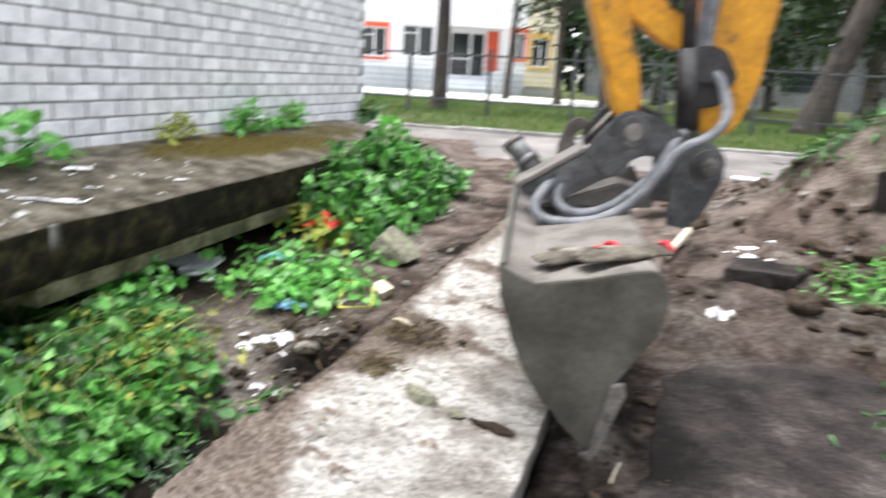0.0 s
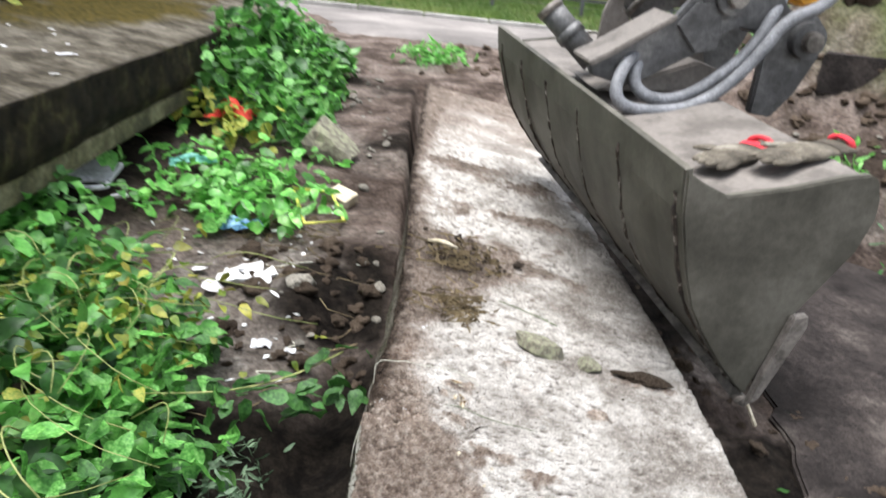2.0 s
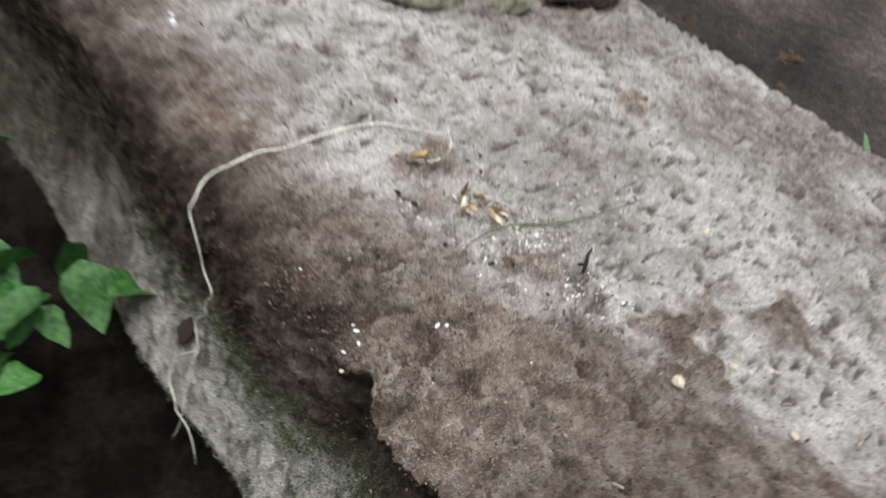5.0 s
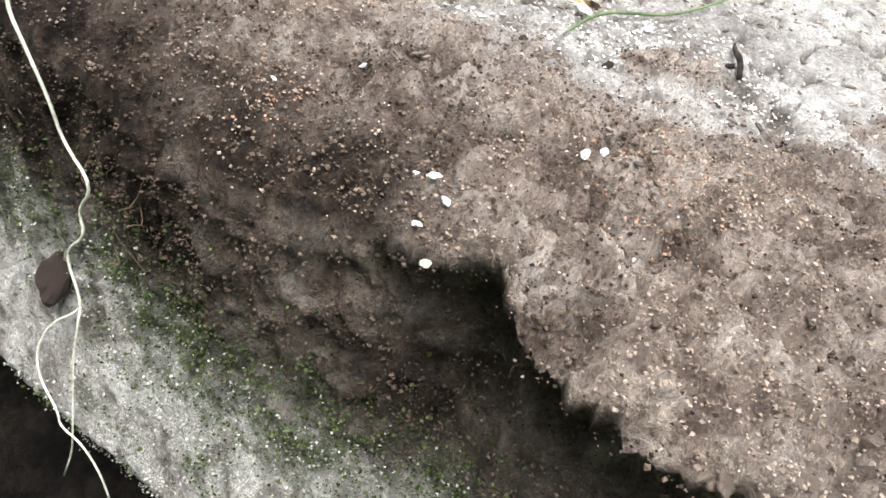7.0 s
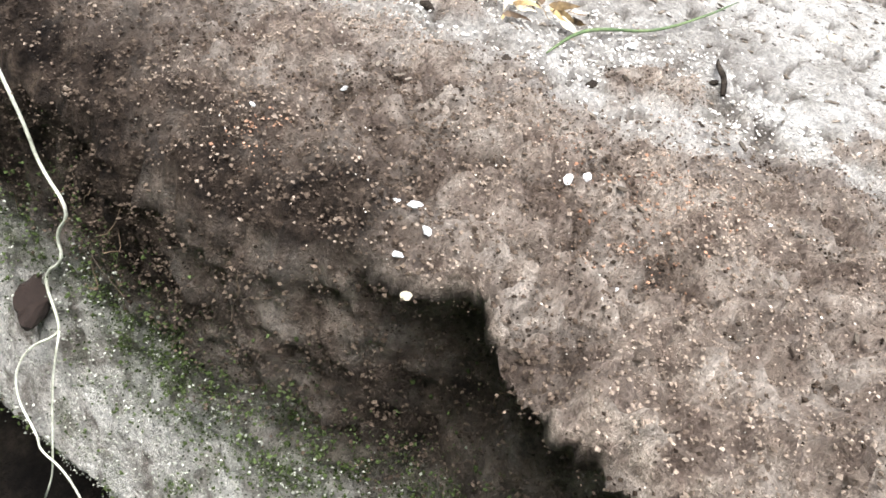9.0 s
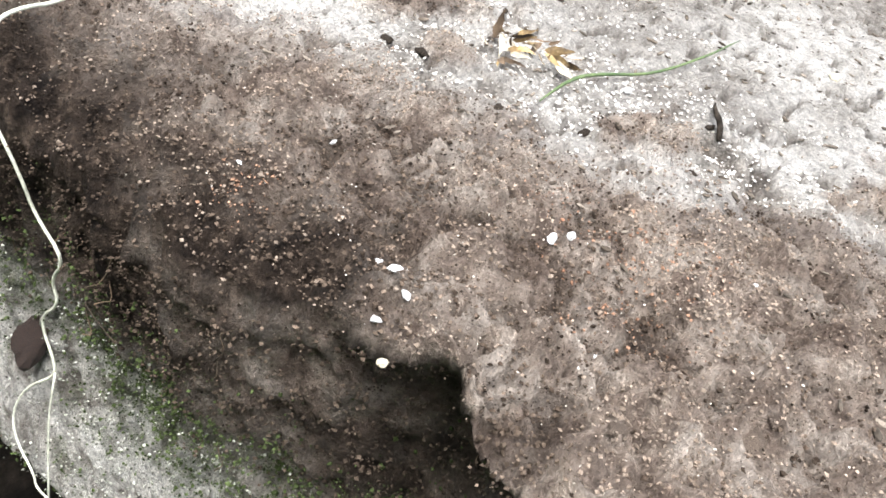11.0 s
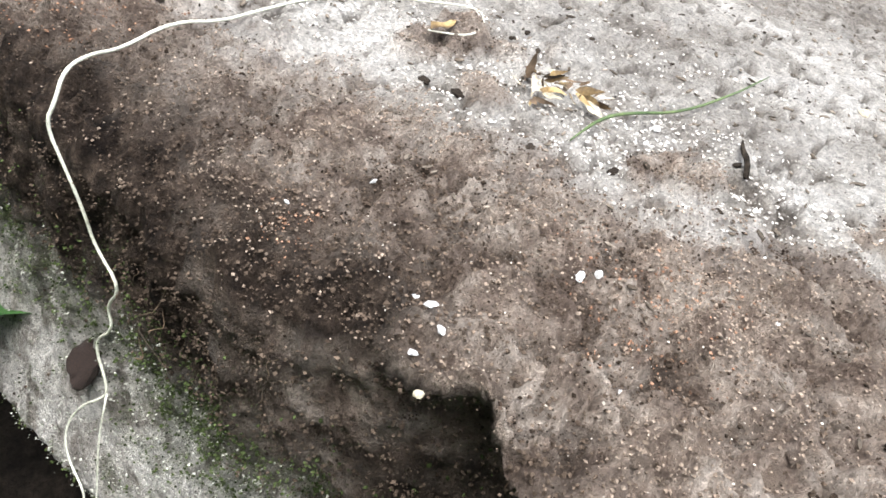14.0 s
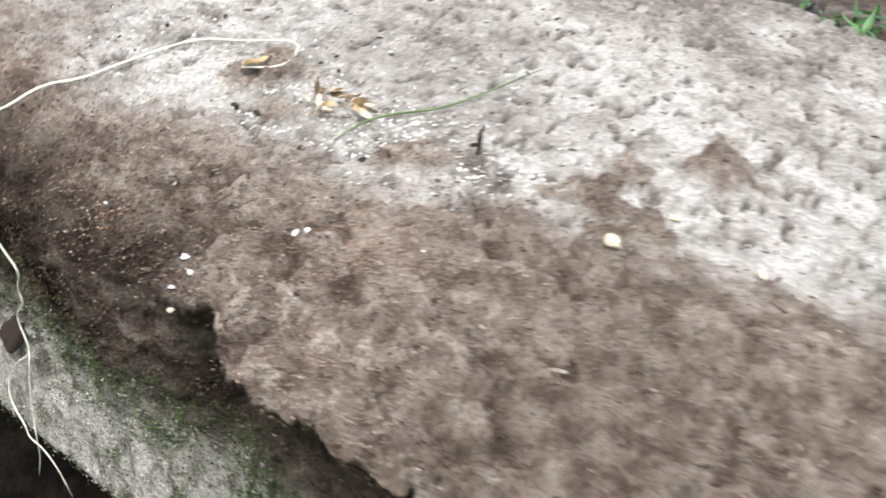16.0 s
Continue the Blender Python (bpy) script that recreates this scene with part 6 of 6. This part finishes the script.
tree(-4.85, 17.4, 8.5, 0.165, 1, (0.01, 0), 0.62, 2.6)
tree(-5.1, 27.5, 7.0, 0.12, 2, (0.10, 0), 0.42, 2.0, 500, 0.16)
tree(-2.75, 24.5, 7.0, 0.12, 3, (0.02, 0), 0.30, 1.7, 1100, 0.2)
tree(-0.75, 17.2, 8.5, 0.16, 4, (0.02, 0), 0.60, 2.2)
tree(-1.0, 27.0, 8.0, 0.16, 13, (0.0, 0), 0.3, 2.6, 1300, 0.25)
tree(3.55, 17.8, 8.0, 0.26, 5, (0.26, 0.02), 0.42, 3.0, 1500, 0.24)
tree(1.9, 24.0, 8.0, 0.17, 6, (0, 0), 0.3, 3.0, 1500, 0.25)
tree(4.6, 22.0, 8.5, 0.18, 7, (0.05, 0), 0.3, 3.2, 1500, 0.25)
tree(6.6, 20.0, 8.5, 0.18, 8, (-0.02, 0), 0.3, 3.0, 1500, 0.25)
tree(3.2, 30.0, 9.0, 0.2, 9, (0, 0), 0.22, 3.6, 1600, 0.32)
tree(7.5, 29.0, 9.0, 0.2, 10, (0, 0), 0.22, 3.6, 1600, 0.32)
tree(0.6, 36.0, 9.0, 0.2, 11, (0, 0), 0.2, 3.8, 1700, 0.36)
tree(11.5, 27.0, 9.0, 0.2, 12, (0, 0), 0.22, 3.8, 1600, 0.34)
tree(5.4, 38.0, 10.0, 0.2, 14, (0, 0), 0.2, 4.2, 1700, 0.38)
tree(10.5, 40.0, 10.0, 0.2, 15, (0, 0), 0.2, 4.2, 1700, 0.38)


def wall_cells(bm, s0, s1, z0, z1, holes, d0, d1):
    """A wall with openings right through it, as blocks between the holes' edges."""
    ss = sorted({s0, s1, *[h[0] for h in holes], *[h[1] for h in holes]})
    zs = sorted({z0, z1, *[h[2] for h in holes], *[h[3] for h in holes]})
    for a, b in zip(ss, ss[1:]):
        for c, d in zip(zs, zs[1:]):
            if not any(h[0] <= a and b <= h[1] and h[2] <= c and d <= h[3] for h in holes):
                box(bm, (a, d0, c), (b, d1, d))


HOUSE = Matrix.Translation((-13, 35, 0)) @ Matrix.Rotation(radians(22), 4, "Z")
house = thing("school_building", "white rendered building with red and ochre window surrounds", "building", m=HOUSE)


def hpart(name, bm, material, parent=None, label=""):
    ob = part(name, bm, material, parent or house, label)
    return ob


WINDOWS = [(-0.55, 0.65, 1.9, 3.3, M_orange), (1.4, 2.95, 2.0, 3.5, None), (6.82, 7.5, 2.2, 3.45, M_orange), (7.85, 8.75, 1.85, 3.25, M_ochre), (-3.6, -2.2, 1.9, 3.4, None), (-6.6, -5.0, 1.9, 3.4, M_orange), (-0.55, 0.65, 5.1, 6.6, M_orange), (1.4, 2.95, 5.1, 6.6, None), (6.82, 7.5, 5.2, 6.5, M_orange), (7.85, 8.75, 5.2, 6.6, M_ochre)]
DOOR = (3.75, 5.55, 1.25, 3.35)
holes = [w[:4] for w in WINDOWS] + [DOOR]
for a, b, mat, nm in ((-14.0, 7.55, M_plaster, "wall"), (7.55, 9.15, M_cream, "wall")):
    bm = bmesh.new()
    wall_cells(bm, a, b, 1.5 if mat is M_plaster else 0.9, 7.6, [h for h in holes if a <= h[0] < b], 0.0, 0.35)
    hpart(nm, bm, mat, None, "cream rendered wall" if mat is M_cream else "")
bm = bmesh.new()
wall_cells(bm, -14.0, 7.55, 0.0, 1.5, [(DOOR[0], DOOR[1], 1.25, 1.5)], -0.03, 0.33)
hpart("plinth", bm, M_plinth, None, "pale blue-grey plinth")
bm = bmesh.new()
box(bm, (-14, 0.35, 0), (9.15, 9, 7.6))
hpart("body", bm, M_plaster)
bm = bmesh.new()
box(bm, (-14.3, -0.4, 7.6), (9.45, 9.3, 7.85), bevel=0.03)
hpart("roof", bm, M_shed, None, "grey flat roof")
for s0, s1, z0, z1, trim in WINDOWS:
    bm = bmesh.new()
    box(bm, (s0 + 0.001, 0.16, z0 + 0.001), (s1 - 0.001, 0.18, z1 - 0.001))
    win = hpart("window", bm, M_glass, None, "dark glass window pane")
    bm = bmesh.new()
    for a, b, c, d in ((s0, s0 + 0.08, z0, z1), (s1 - 0.08, s1, z0, z1), (s0 + 0.08, s1 - 0.08, z0, z0 + 0.08), (s0 + 0.08, s1 - 0.08, z1 - 0.08, z1), ((s0 + s1) / 2 - 0.05, (s0 + s1) / 2 + 0.05, z0 + 0.08, z1 - 0.08), (s0 + 0.08, (s0 + s1) / 2 - 0.05, z1 - 0.42, z1 - 0.36)):
        box(bm, (a + 0.002, 0.10, c + 0.002), (b - 0.002, 0.155, d - 0.002))
    hpart("frame", bm, M_white, win, "white window frame")
    if trim:
        bm = bmesh.new()
        for a, b, c, d in ((s0 - 0.13, s0, z0 - 0.13, z1 + 0.22), (s1, s1 + 0.13, z0 - 0.13, z1 + 0.22), (s0, s1, z0 - 0.13, z0), (s0, s1, z1, z1 + 0.22)):
            box(bm, (a, -0.035, c), (b, -0.003, d))
        hpart("surround", bm, trim, win, "coloured window surround")
bm = bmesh.new()
box(bm, (DOOR[0], 0.2, 1.25), (DOOR[1], 0.22, 3.35))
door = hpart("door", bm, M_glass, None, "glazed entrance door")
bm = bmesh.new()
for a, b, c, d in ((3.75, 3.85, 1.26, 3.35), (5.45, 5.55, 1.26, 3.35), (4.72, 4.86, 1.26, 3.35), (3.85, 4.72, 2.0, 2.08), (3.85, 4.72, 3.25, 3.35), (4.86, 5.45, 3.25, 3.35)):
    box(bm, (a + 0.002, 0.12, c), (b - 0.002, 0.19, d))
hpart("door_frame", bm, M_white, door, "white door frame")
for a, b in ((3.2, 3.72), (5.58, 6.15)):
    bm = bmesh.new()
    box(bm, (a, -0.06, 1.5), (b, -0.004, 3.42))
    hpart("panel", bm, M_orange, None, "orange-red panel beside the entrance")
bm = bmesh.new()
box(bm, (3.1, -1.6, 3.46), (6.2, -0.01, 3.8), bevel=0.03)
hpart("canopy", bm, M_plaster, None, "white entrance canopy")
for k in range(4):
    bm = bmesh.new()
    box(bm, (3.3, -1.9 + 0.32 * k, 0.2), (5.6, -1.9 + 0.32 * (k + 1) + (0.5 if k == 3 else -0.003), 0.5 + 0.19 * (k + 1)), bevel=0.01)
    hpart("step", bm, M_plinth)
bm = bmesh.new()
box(bm, (5.62, -1.9, 0.2), (6.15, -0.05, 1.5), bevel=0.02)
hpart("parapet", bm, M_plinth, None, "pale grey parapet beside the steps")
shed = thing("shed", "long low grey shed behind the trees", "shed")
bm = bmesh.new()
box(bm, (-3.6, 46, 0.3), (26, 52, 3.6))
part("wall", bm, M_shed, shed)
bm = bmesh.new()
box(bm, (-4.0, 45.6, 3.603), (26.4, 52.4, 3.9), bevel=0.03)
part("roof", bm, M_fence, shed)
for k in range(6):
    bm = bmesh.new()
    box(bm, (-1.5 + 4.4 * k, 45.95, 1.4), (0.3 + 4.4 * k, 45.997, 2.6))
    part("window", bm, M_glass, shed)
hq = random.Random(77)
for hx in (-20.0, -12.0, -4.0, 4.0, 12.0, 20.0, 28.0):
    hedge = thing("hedge", "tall dense green shrubs closing the view", "hedge", "shrubs beyond the lawn")
    sp = [Vector((hx + hq.uniform(-4.2, 4.2), 56 + hq.gauss(0, 0.9), 0.4 + 7.5 * hq.random() ** 0.8)) for _ in range(900)]
    o = part("foliage", joined_leaves("foliage", "round", [leaf_pose(p, hq.uniform(0.5, 1.1), hq, 0.8) for p in sp], M_crown), None, hedge)
    o["kind"] = "stuff"
    for k in range(3):
        bx = hx - 2.5 + 2.5 * k
        part("trunk", tube_data("trunk", [(bx, 56, 0.2), (bx + 0.1, 56, 3), (bx, 56, 6)], [0.14, 0.1, 0.04], M_bark, 8, 1), None, hedge)

# ---- bricks of the wall ----
brick_data = []
for k in range(4):
    bm = bmesh.new()
    box(bm, (-0.06, -0.1225, -0.0435), (0.0, 0.1225, 0.0435), bevel=0.005)
    for v in bm.verts:
        v.co += Vector((0.0025, 0.002, 0.002)) * noise.noise(v.co * 18 + Vector((k * 9, 0, 0)))
    brick_data.append(mesh_bm("brick", bm, M_brick))
bq = random.Random(9)
rest = []
for c in range(0, 34):
    z = 0.60 + 0.098 * c
    for i in range(-12, 32):
        y = WALL_END - 0.13 - 0.26 * i - (0.13 if c % 2 else 0)
        if y < -2.9:
            continue
        m = Matrix.Translation((WALL_X + bq.uniform(-0.002, 0.003), y, z)) @ Matrix.Rotation(bq.uniform(-0.006, 0.006), 4, "X") @ Matrix.Rotation(bq.uniform(-0.006, 0.006), 4, "Z")
        if y > WALL_END - 0.1:
            continue
        if 2.0 < y < 7.2 and 0.7 < z < 2.1:
            ob = new("brick", brick_data[bq.randrange(4)])
            ob.parent, ob.matrix_world = wall, m
        else:
            rest.append(m)
tv = [np.array([v.co[:] for v in d.vertices]) for d in brick_data]
tf = [[tuple(p.vertices) for p in d.polygons] for d in brick_data]
verts, faces, base = [], [], 0
for i, m in enumerate(rest):
    a = np.array(m)
    verts.append(tv[i % 4] @ a[:3, :3].T + a[:3, 3])
    faces += [tuple(k + base for k in q) for q in tf[i % 4]]
    base += len(tv[i % 4])
o = part("brickwork", mesh_of("brickwork", np.concatenate(verts), faces, M_brick, smooth=False), None, wall)
o["kind"] = "stuff"
